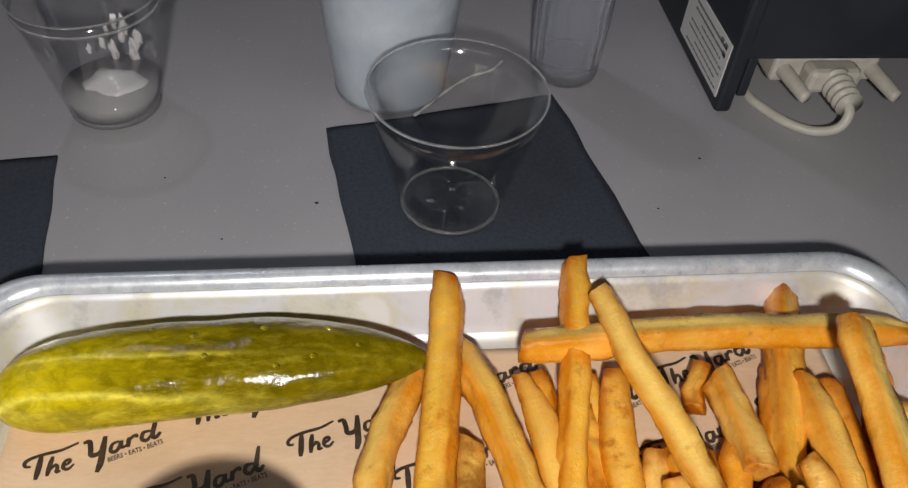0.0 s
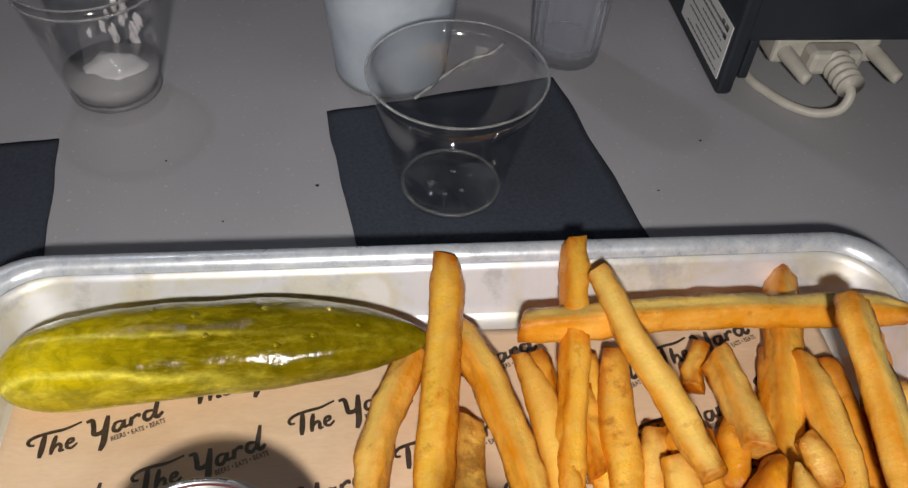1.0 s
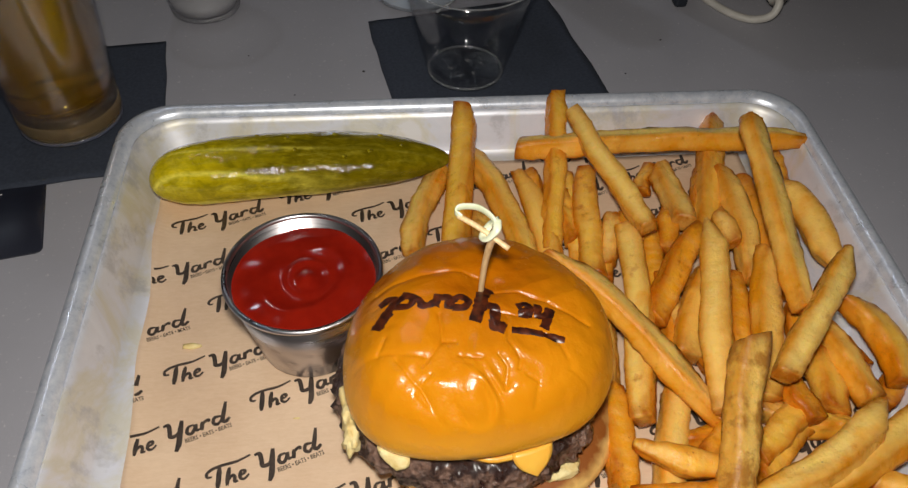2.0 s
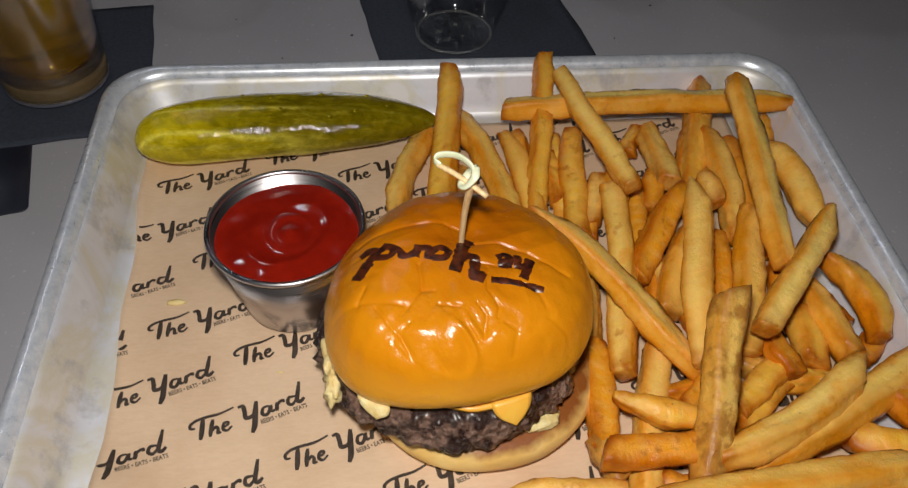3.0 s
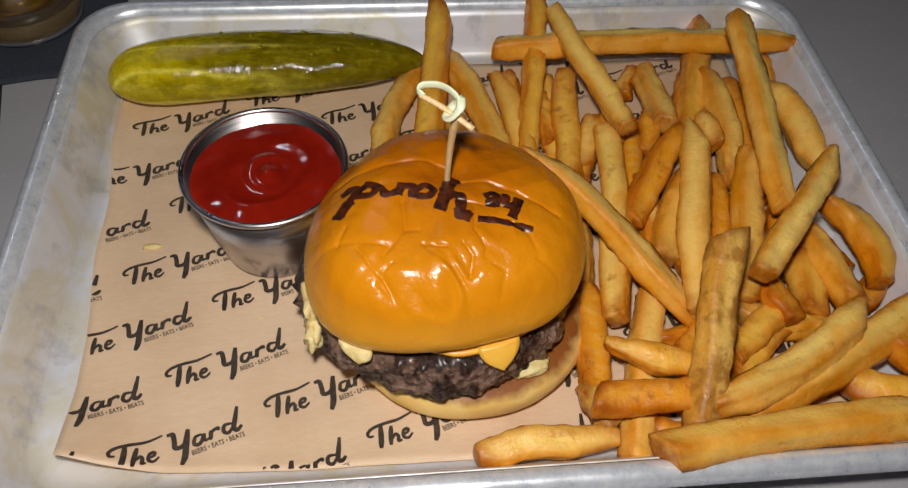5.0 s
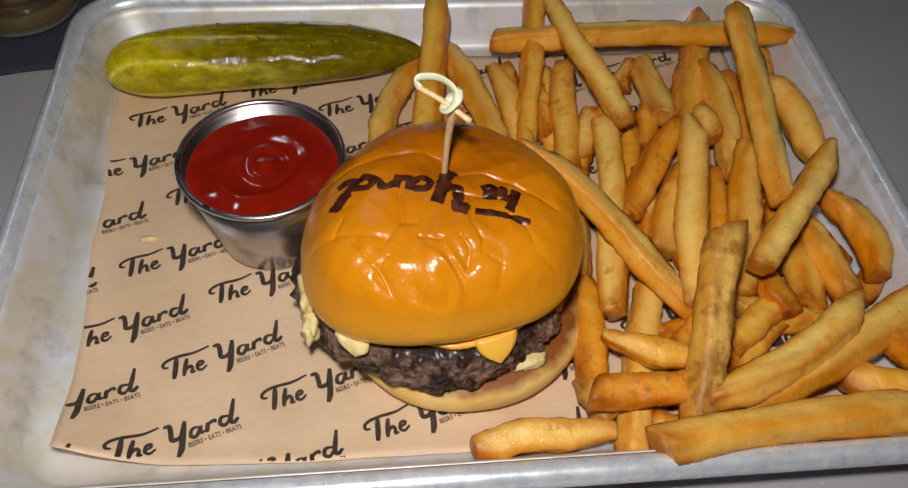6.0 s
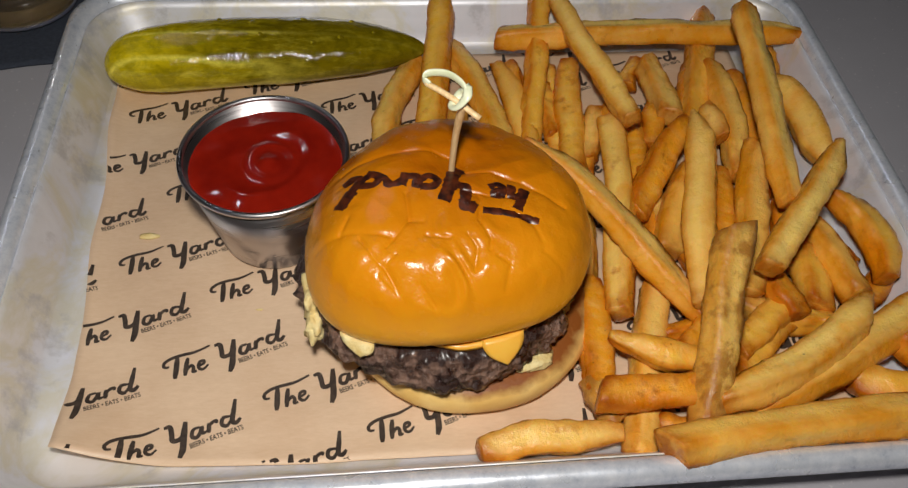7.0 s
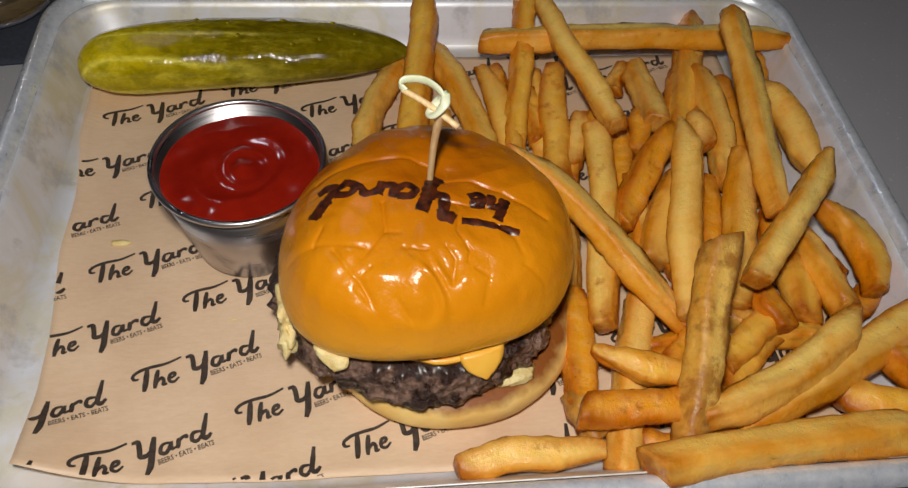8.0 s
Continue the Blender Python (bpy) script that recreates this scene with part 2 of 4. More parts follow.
base = mix(PICKLE, mix(PICKLE, 1.0, under, ramp(PICKLE, s.outputs[0], [(0.1, g(1)), (0.9, g(0.2))]), "MULTIPLY"), base, (0.72, 0.68, 0.16))
mottle = ramp(PICKLE, noise_tex(PICKLE, coords(PICKLE, scale=(0.7, 1, 1)), 190, 6, 0.7, 0.6), [(0.38, (0.88, 0.84, 0.7)), (0.6, (1.4, 1.3, 1.2))])
colour(PICKLE, mix(PICKLE, 1.0, base, mottle, "MULTIPLY"))
rough(PICKLE, ramp(PICKLE, noise_tex(PICKLE, v, 130, 4), [(0.35, g(0.09)), (0.7, g(0.17))]))
bump(PICKLE, noise_tex(PICKLE, v, 105, 5, 0.6), 0.34, 0.0026)
KETCHUP = mat("tomato_ketchup", (0.36, 0.012, 0.006), 0.1, Specular_IOR_Level=0.4)
bsdf(KETCHUP).inputs["Subsurface Weight"].default_value = 0.1
bsdf(KETCHUP).inputs["Subsurface Radius"].default_value = (0.003, 0.0008, 0.0004)
v = coords(KETCHUP)
colour(KETCHUP, ramp(KETCHUP, noise_tex(KETCHUP, v, 120, 4), [(0.3, (0.19, 0.007, 0.003)), (0.7, (0.26, 0.011, 0.004))]))
BAMBOO = mat("split_bamboo", (0.78, 0.56, 0.29), 0.45)
v = coords(BAMBOO, scale=(1, 1, 0.12))
colour(BAMBOO, ramp(BAMBOO, noise_tex(BAMBOO, v, 900, 4), [(0.3, (0.62, 0.4, 0.18)), (0.7, (0.84, 0.64, 0.36))]))
BAMBOO_SKIN = mat("green_bamboo_skin", (0.66, 0.68, 0.4), 0.32)
v = coords(BAMBOO_SKIN)
colour(BAMBOO_SKIN, ramp(BAMBOO_SKIN, noise_tex(BAMBOO_SKIN, v, 300, 4), [(0.3, (0.60, 0.65, 0.42)), (0.7, (0.76, 0.77, 0.58))]))

# drinks and bar things
NAPKIN = mat("navy_paper_napkin", (0.022, 0.028, 0.045), 0.9)
v = coords(NAPKIN)
colour(NAPKIN, ramp(NAPKIN, noise_tex(NAPKIN, v, 600, 4), [(0.3, (0.027, 0.033, 0.050)), (0.7, (0.042, 0.051, 0.074))]))
bump(NAPKIN, noise_tex(NAPKIN, v, 900, 4), 0.25, 0.0006)


def clear(name, tint, edge=0.5, gloss=0.03):
    """Thin clear plastic: see-through, with gloss that grows at grazing angles."""
    m = bpy.data.materials.new(name)
    m.use_nodes = True
    tree = m.node_tree
    tree.nodes.remove(tree.nodes["Principled BSDF"])
    a, b = tree.nodes.new("ShaderNodeBsdfTransparent"), tree.nodes.new("ShaderNodeBsdfGlossy")
    f, x, w = tree.nodes.new("ShaderNodeMath"), tree.nodes.new("ShaderNodeMixShader"), tree.nodes.new("ShaderNodeLayerWeight")
    f.operation = "MULTIPLY_ADD"
    w.inputs[0].default_value = 0.16
    f.inputs[1].default_value, f.inputs[2].default_value = edge, 0.07
    tree.links.new(w.outputs["Facing"], f.inputs[0])
    a.inputs[0].default_value = (*tint, 1)
    b.inputs["Roughness"].default_value = gloss
    for p, q in ((f.outputs[0], x.inputs[0]), (a.outputs[0], x.inputs[1]), (b.outputs[0], x.inputs[2]), (x.outputs[0], tree.nodes["Material Output"].inputs[0])):
        tree.links.new(p, q)
    return m


PLASTIC = clear("clear_plastic", (0.993, 0.993, 0.995), 0.4, 0.07)
LIP = mat("rolled_plastic_lip", (0.97, 0.98, 1.0), 0.05, Transmission_Weight=0.88, IOR=1.4)
THIN_GLASS = clear("thin_bluish_glass", (0.97, 0.975, 1.0), 1.0, 0.18)
BASE_GLASS = mat("thick_base_glass", (0.9, 0.92, 1.0), 0.04, Transmission_Weight=0.9, IOR=1.45)
GLASS = mat("clear_glass", (0.9, 0.92, 1.0), 0.04, Transmission_Weight=0.87, IOR=1.4)
# Clear base coloured amber to paint the light shining through the beer.
BASE_AMBER = mat("beer_light_base_glass", (0.95, 0.72, 0.4), 0.04, Transmission_Weight=0.9, IOR=1.45)
# Blue tint paints glints at the foot of the beer glass.
BLUISH = mat("blue_glint_glass", (0.62, 0.7, 1.0), 0.06, Transmission_Weight=0.88, IOR=1.5)
BEER = mat("amber_beer", (0.9, 0.56, 0.05), 0.02, Transmission_Weight=0.88, IOR=1.34)
FROST = mat("cloudy_drink", (0.62, 0.71, 0.76), 0.35, Transmission_Weight=0.25, IOR=1.3)
v = coords(FROST)
colour(FROST, ramp(FROST, noise_tex(FROST, v, 40, 4), [(0.3, (0.56, 0.64, 0.76)), (0.7, (0.76, 0.83, 0.93))]))
bump(FROST, noise_tex(FROST, v, 70, 5, 0.6), 0.35, 0.003)
ICE = mat("wet_ice", (0.95, 0.92, 0.95), 0.15, Transmission_Weight=0.1, IOR=1.31)
WATER = mat("melt_water", (0.62, 0.61, 0.63), 0.06, Transmission_Weight=0.35, IOR=1.33)
CASE = mat("dark_printer_plastic", (0.022, 0.025, 0.03), 0.5)
v = coords(CASE)
bump(CASE, noise_tex(CASE, v, 1500, 2), 0.3, 0.0003)
colour(CASE, ramp(CASE, noise_tex(CASE, v, 30, 4), [(0.3, (0.014, 0.018, 0.026)), (0.7, (0.023, 0.029, 0.04))]))
LABEL = mat("label_paper", (0.7, 0.7, 0.7), 0.5)
LABEL_INK = mat("label_ink", (0.16, 0.16, 0.17), 0.5)
BEIGE = mat("beige_connector_plastic", (0.72, 0.67, 0.58), 0.45)
v = coords(BEIGE)
colour(BEIGE, ramp(BEIGE, noise_tex(BEIGE, v, 120, 4), [(0.3, (0.50, 0.47, 0.42)), (0.7, (0.62, 0.59, 0.54))]))
CARD = mat("black_card_plastic", (0.016, 0.018, 0.03), 0.42)
v = coords(CARD)
rough(CARD, ramp(CARD, noise_tex(CARD, v, 120, 4), [(0.3, g(0.36)), (0.7, g(0.5))]))
PLASTER = mat("dark_bar_wall", (0.06, 0.055, 0.06), 0.8)
v = coords(PLASTER)
colour(PLASTER, ramp(PLASTER, noise_tex(PLASTER, v, 3, 5), [(0.3, (0.045, 0.042, 0.046)), (0.7, (0.075, 0.07, 0.072))]))
SPECK = mat("dark_crumb", (0.02, 0.015, 0.012), 0.7)


# ---- builders ----
def part(name, bm, material, parent=None, label="", smooth=True):
    me = bpy.data.meshes.new(name)
    if smooth:
        for f in bm.faces:
            f.smooth = True
    bm.to_mesh(me)
    bm.free()
    for one in (material if isinstance(material, (list, tuple)) else [material]):
        me.materials.append(one)
    ob = new(name, me)
    ob.parent = parent
    if label:
        ob["label"] = label
    return ob


def thing(name, at, label, category, group="", kind=""):
    ob = new(name)
    ob.location = at
    ob.empty_display_size = 0.01
    return tagged(ob, label, category, group, kind)


def box(bm, x0, y0, z0, x1, y1, z1, bevel=0.0):
    m = Matrix.Translation(((x0 + x1) / 2, (y0 + y1) / 2, (z0 + z1) / 2)) @ Matrix.Diagonal((x1 - x0, y1 - y0, z1 - z0, 1))
    made = bmesh.ops.create_cube(bm, size=1, matrix=m)
    if bevel:
        edges = list({e for vert in made["verts"] for e in vert.link_edges})
        bmesh.ops.bevel(bm, geom=edges, offset=bevel, segments=2, profile=0.5, affect="EDGES")
    return bm


def loft(bm, rings, close_start=True, close_end=True):
    rows = [[bm.verts.new(p) for p in ring] for ring in rings]
    n = len(rows[0])
    for a, b in zip(rows, rows[1:]):
        for i in range(n):
            bm.faces.new((a[i], a[(i + 1) % n], b[(i + 1) % n], b[i]))
    if close_start:
        bm.faces.new(list(reversed(rows[0])))
    if close_end:
        bm.faces.new(rows[-1])
    bmesh.ops.recalc_face_normals(bm, faces=bm.faces)
    return bm


def lathe(profile, n=64, closed=False):
    """A body of revolution about z; closed joins the last ring to the first, for a hollow wall."""
    rings = [[(r * math.cos(2 * math.pi * i / n), r * math.sin(2 * math.pi * i / n), z) for i in range(n)] for r, z in profile]
    if closed:
        rings.append(rings[0])
        bm = loft(bmesh.new(), rings, False, False)
        bmesh.ops.remove_doubles(bm, verts=bm.verts, dist=1e-6)
        return bm
    return loft(bmesh.new(), rings)


def spline(points, steps):
    pts = [Vector(p) for p in points]
    pts = [2 * pts[0] - pts[1]] + pts + [2 * pts[-1] - pts[-2]]
    out = []
    for i in range(1, len(pts) - 2):
        a, b, c, d = pts[i - 1:i + 3]
        for k in range(steps):
            u = k / steps
            out.append(0.5 * (2 * b + (c - a) * u + (2 * a - 5 * b + 4 * c - d) * u * u + (3 * b - a - 3 * c + d) * u ** 3))
    return out + [pts[-2]]


def fine_profile(profile, steps):
    return [(p.x, p.y) for p in spline([(r, z, 0) for r, z in profile], steps)]


def tube(bm, path, radius, n=10, flat=1.0, up=Vector((0, 0, 1))):
    rings = []
    for i, p in enumerate(path):
        ahead = (path[min(i + 1, len(path) - 1)] - path[max(i - 1, 0)]).normalized()
        side = ahead.cross(up)
        side = side.normalized() if side.length > 1e-4 else Vector((1, 0, 0))
        over = side.cross(ahead)
        r = radius(i / (len(path) - 1)) if callable(radius) else radius
        rings.append([p + side * math.cos(2 * math.pi * k / n) * r + over * math.sin(2 * math.pi * k / n) * r * flat for k in range(n)])
    return loft(bm, rings)


def rounded(hx, hy, r, n=10):
    out = []
    for cx, cy, a0 in ((hx - r, hy - r, 0), (r - hx, hy - r, 90), (r - hx, r - hy, 180), (hx - r, r - hy, 270)):
        for k in range(n + 1):
            a = radians(a0 + 90 * k / n)
            out.append((cx + r * math.cos(a), cy + r * math.sin(a)))
    return out


# ---- the bar room and its table ----
FLOOR_Z = -0.92
floor = part("floor", box(bmesh.new(), -2.6, -2.6, FLOOR_Z - 0.1, 2.6, 2.6, FLOOR_Z), PLASTER, smooth=False)
tagged(floor, "dark bare floor of the dim bar", "floor", kind="structure")
ceiling = part("ceiling", box(bmesh.new(), -2.6, -2.6, 2.0, 2.6, 2.6, 2.1), PLASTER, smooth=False)
tagged(ceiling, "dark ceiling of the dim bar", "ceiling", kind="structure")
for name, lo, hi in (("wall_north", (-2.7, 2.6), (2.7, 2.75)), ("wall_south", (-2.7, -2.75), (2.7, -2.6)), ("wall_east", (2.6, -2.6), (2.75, 2.6)), ("wall_west", (-2.75, -2.6), (-2.6, 2.6))):
    tagged(part(name, box(bmesh.new(), *lo, FLOOR_Z - 0.1, *hi, 2.1), PLASTER, smooth=False), "dark plain wall of the dim bar", "wall", kind="structure")

bar = thing("bar_counter", (0, 0.2, FLOOR_Z), "wide grey speckled laminate bar counter", "counter")
top = part("countertop", box(bmesh.new(), -1.4, -0.52, -0.04, 1.4, 0.5, 0.0, 0.004), TABLE, bar, smooth=False)
top.location = (0, 0, -FLOOR_Z)
base = part("counter_base", box(bmesh.new(), -1.35, -0.22, FLOOR_Z, 1.35, 0.42, -0.0402), PLASTER, bar, smooth=False)
base.location = (0, 0, -FLOOR_Z)

# ---- tray ----
TX, TY = 0.1666, 0.1220


def tray_ring(inset, z):
    r = max(0.024 - 0.32 * inset, 0.014)
    return [(x, y, z) for x, y in rounded(TX - inset, TY - inset, r, 10)]


tray = thing("sheet_pan_tray", (0, 0, 0), "small worn aluminium sheet pan with a rolled rim, grease-smeared", "tray")
inner = [(0.0084, 0.0228), (0.0094, 0.0200), (0.0150, 0.0085), (0.0172, 0.0048), (0.0192, 0.0028), (0.0225, 0.0017), (0.030, 0.0014)]
outer = [(0.032, 0.0002), (0.0235, 0.0004), (0.0198, 0.0014), (0.0178, 0.0038), (0.0157, 0.0085), (0.0102, 0.0198), (0.0090, 0.0228)]
part("pan_body", loft(bmesh.new(), [tray_ring(*p) for p in reversed(inner)] + [tray_ring(*p) for p in reversed(outer)], True, True), ALU, tray)
bead = [(0.0070, 0.0180), (0.0040, 0.0172), (0.0016, 0.0180), (0.0003, 0.0202), (0.0, 0.0224), (0.0006, 0.0245), (0.0018, 0.0258), (0.0034, 0.0264), (0.0052, 0.0262), (0.0068, 0.0252), (0.0078, 0.0236), (0.0086, 0.0214)]
rings = [tray_ring(*p) for p in fine_profile(bead, 2)]
part("rolled_rim", loft(bmesh.new(), rings, False, False), RIM, tray, "scuffed rolled aluminium rim")

# ---- liner paper ----
def liner_z(x, y):
    z = 0.0024 + 0.0005 * noise.noise((x * 38, y * 38, 1.3)) + 0.0003 * noise.noise((x * 110, y * 60, 4.0))
    left = max(0.0, (-0.136 - x) / 0.010)
    z += 0.0032 * left ** 2
    corner = max(0.0, 1 - math.hypot(x + 0.139, y + 0.1) / 0.036)
    return z + 0.0135 * corner ** 1.6 + 0.0011 * max(0, (-0.094 - y) / 0.006)


def left_edge(y):
    return -0.1425 - 0.0055 * (y / 0.1) + 0.0016 * noise.noise((y * 30, 0, 0))


def right_edge(y):
    return 0.1370 + 0.0007 * noise.noise((y * 30, 5, 0))


Y1 = 0.0985


def front_edge(x):
    return -0.1018 + 0.0095 * math.exp(-max(0.0, x + 0.145) / 0.03) + 0.0006 * noise.noise((x * 40, 2, 0))


bm = bmesh.new()
NX, NY = 90, 64
grid = []
for j in range(NY + 1):
    row = []
    for i in range(NX + 1):
        y = -0.1 + (Y1 + 0.1) * j / NY
        x = left_edge(y) + (right_edge(y) - left_edge(y)) * i / NX
        y = front_edge(x) + (Y1 - front_edge(x)) * j / NY
        row.append(bm.verts.new((x, y, liner_z(x, y))))
    grid.append(row)
for j in range(NY):
    for i in range(NX):
        bm.faces.new((grid[j][i], grid[j][i + 1], grid[j + 1][i + 1], grid[j + 1][i]))
liner = part("liner_paper", bm, PAPER)
tagged(liner, "tan printed greaseproof liner paper lying in the tray", "paper")
sol = liner.modifiers.new("thickness", "SOLIDIFY")
sol.thickness, sol.offset = 0.00012, -1.0


def on_liner(x, y):
    return front_edge(x) + 0.0003 < y < Y1 - 0.0003 and left_edge(y) + 0.0003 < x < right_edge(y) - 0.0003


def stroke_faces(points, width):
    """A flat brush stroke with round ends, as outline strips in the plane."""
    path = spline([(x, y, 0) for x, y in points], 5)
    quads, n = [], len(path)
    sides = []
    for i, p in enumerate(path):
        ahead = (path[min(i + 1, n - 1)] - path[max(i - 1, 0)]).normalized()
        u = i / (n - 1)
        w = width * (0.62 + 0.38 * min(1.0, 4 * u, 4 * (1 - u))) / 2
        off = Vector((-ahead.y, ahead.x, 0)) * w
        sides.append((p + off, p - off))
    for (a, b), (c, d) in zip(sides, sides[1:]):
        quads.append((a, b, d, c))
    return quads


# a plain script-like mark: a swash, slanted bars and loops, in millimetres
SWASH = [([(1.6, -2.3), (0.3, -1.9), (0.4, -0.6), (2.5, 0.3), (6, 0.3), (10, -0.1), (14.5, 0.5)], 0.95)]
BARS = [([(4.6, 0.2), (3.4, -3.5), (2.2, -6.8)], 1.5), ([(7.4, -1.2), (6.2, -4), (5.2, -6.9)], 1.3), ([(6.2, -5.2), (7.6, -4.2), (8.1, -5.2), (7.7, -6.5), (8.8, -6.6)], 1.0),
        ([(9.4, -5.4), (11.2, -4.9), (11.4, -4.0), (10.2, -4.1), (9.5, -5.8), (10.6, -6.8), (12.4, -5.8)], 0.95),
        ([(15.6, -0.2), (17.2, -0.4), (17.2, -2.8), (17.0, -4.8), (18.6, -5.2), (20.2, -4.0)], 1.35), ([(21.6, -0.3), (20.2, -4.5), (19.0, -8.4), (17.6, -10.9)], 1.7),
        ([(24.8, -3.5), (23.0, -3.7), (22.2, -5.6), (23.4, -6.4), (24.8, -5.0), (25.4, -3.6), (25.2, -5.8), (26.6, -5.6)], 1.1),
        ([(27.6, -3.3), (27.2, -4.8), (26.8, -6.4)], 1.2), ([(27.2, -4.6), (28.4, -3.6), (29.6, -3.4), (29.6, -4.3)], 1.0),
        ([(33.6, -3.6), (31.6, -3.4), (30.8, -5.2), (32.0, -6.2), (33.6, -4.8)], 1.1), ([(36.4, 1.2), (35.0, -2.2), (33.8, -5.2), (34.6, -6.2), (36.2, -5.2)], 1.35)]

text = bpy.data.curves.new("slogan", "FONT")
text.body, text.size, text.align_x = "BEERS \u2022 EATS \u2022 BEATS", 2.3, "LEFT"
text.resolution_u, text.offset = 2, 0.045
holder = bpy.data.objects.new("slogan_source", text)
scene.collection.objects.link(holder)
bpy.context.view_layer.update()
shape = holder.to_mesh()
SLOGAN_V = [tuple(p.co) for p in shape.vertices]
SLOGAN_F = [tuple(p.vertices) for p in shape.polygons]
holder.to_mesh_clear()
bpy.data.objects.remove(holder)
WIDE = max(p[0] for p in SLOGAN_V)
TURN = radians(20)


def place_mark(tx, ty):
    c, s = math.cos(TURN), math.sin(TURN)

    def put(x, y):
        return tx + 0.001 * (c * x - s * y), ty + 0.001 * (s * x + c * y)

    def big(x, y):
        return put(1.13 * x, 1.13 * y)

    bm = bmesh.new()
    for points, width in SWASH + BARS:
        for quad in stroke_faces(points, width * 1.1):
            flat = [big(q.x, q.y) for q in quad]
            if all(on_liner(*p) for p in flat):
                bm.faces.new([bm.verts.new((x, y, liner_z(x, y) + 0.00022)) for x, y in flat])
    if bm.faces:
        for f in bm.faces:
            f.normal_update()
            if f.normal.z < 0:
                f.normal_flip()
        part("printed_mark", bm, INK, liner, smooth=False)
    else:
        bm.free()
    bm = bmesh.new()
    flat = [put(23.6 + p[0] * 17.2 / WIDE, -10.2 + 1.1 * p[1]) for p in SLOGAN_V]
    verts = {}
    for f in SLOGAN_F:
        if all(on_liner(*flat[i]) for i in f):
            for i in f:
                if i not in verts:
                    x, y = flat[i]
                    verts[i] = bm.verts.new((x, y, liner_z(x, y) + 0.00022))
            bm.faces.new([verts[i] for i in f])
    if bm.faces:
        part("printed_slogan", bm, INK, liner, smooth=False)
    else:
        bm.free()


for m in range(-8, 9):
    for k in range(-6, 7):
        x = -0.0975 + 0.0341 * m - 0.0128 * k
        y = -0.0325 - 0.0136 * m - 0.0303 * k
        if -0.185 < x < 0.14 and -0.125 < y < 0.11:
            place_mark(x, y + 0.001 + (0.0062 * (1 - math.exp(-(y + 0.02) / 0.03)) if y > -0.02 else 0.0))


# ---- burger ----
BX, BY = -0.0141, -0.0405
burger = thing("cheeseburger", (BX, BY, 0.003), "cheeseburger with a glossy branded bun on liner paper", "burger")


def on_burger(bm, material, name, label):
    ob = part(name, bm, material, burger, label)
    ob.location = (-BX, -BY, -0.003)
    return ob


BUN_R = 0.0455
PROFILE = [(0.0, 0.0672), (0.2, 0.0672), (0.4, 0.0668), (0.58, 0.0655), (0.74, 0.0628), (0.87, 0.0582), (0.955, 0.052), (1.0, 0.0455), (0.995, 0.0405), (0.955, 0.0366), (0.88, 0.0350), (0.7, 0.0348), (0.3, 0.0348), (0.0, 0.0348)]
CREASES = [([(-0.0471, -0.0285), (-0.0406, -0.0278), (-0.0295, -0.0281), (-0.0183, -0.0282), (-0.0132, -0.0302)], 0.0013, 0.0006),
           ([(-0.0480, -0.0375), (-0.0435, -0.0363)], 0.0008, 0.0006),
           ([(-0.0097, -0.0370), (-0.0006, -0.0380), (0.0064, -0.0413), (0.0148, -0.0466), (0.0206, -0.0500)], 0.0014, 0.0006),
           ([(-0.0106, -0.0458), (-0.0036, -0.0480), (0.0055, -0.0491)], 0.0009, 0.0006),
           ([(-0.0274, -0.0463), (-0.0270, -0.0520), (-0.0269, -0.0559), (-0.0310, -0.0608), (-0.0340, -0.0640)], 0.0010, 0.0006),
           ([(-0.0269, -0.0559), (-0.0229, -0.0568)], 0.0008, 0.0006),
           ([(-0.0549, -0.0573), (-0.0447, -0.0578), (-0.0327, -0.0607)], 0.0009, 0.0007),
           ([(-0.0414, -0.0604), (-0.0374, -0.0670), (-0.0333, -0.0715), (-0.0309, -0.0750)], 0.0011, 0.0007),
           ([(-0.0224, -0.0613), (-0.0190, -0.0622), (-0.0156, -0.0628)], 0.0009, 0.0007),
           ([(-0.0103, -0.0620), (-0.0078, -0.0656), (-0.0090, -0.0719)], 0.0010, 0.0006),
           ([(-0.0057, -0.0485), (-0.0067, -0.0577), (-0.0035, -0.0635), (-0.0043, -0.0665)], 0.0009, 0.0006),
           ([(0.0047, -0.0549), (0.0095, -0.0586), (0.0114, -0.0632)], 0.0009, 0.0007), ([(-0.0446, -0.0522), (-0.0472, -0.0577)], 0.0008, 0.0006),
           ([(-0.0313, -0.0664), (-0.0345, -0.0690), (-0.0316, -0.0740)], 0.0010, 0.0007), ([(-0.0248, -0.0745), (-0.0209, -0.0790), (-0.0188, -0.0830)], 0.0009, 0.0008),
           ([(-0.0351, -0.0718), (-0.0285, -0.0784)], 0.0009, 0.0008), ([(-0.0388, -0.0778), (-0.0322, -0.0842)], 0.0008, 0.0008),
           ([(-0.0020, -0.0681), (0.0016, -0.0700), (-0.0001, -0.0760)], 0.0009, 0.0007), ([(0.0120, -0.0660), (0.0180, -0.0690), (0.0200, -0.0740)], 0.0008, 0.0008)]


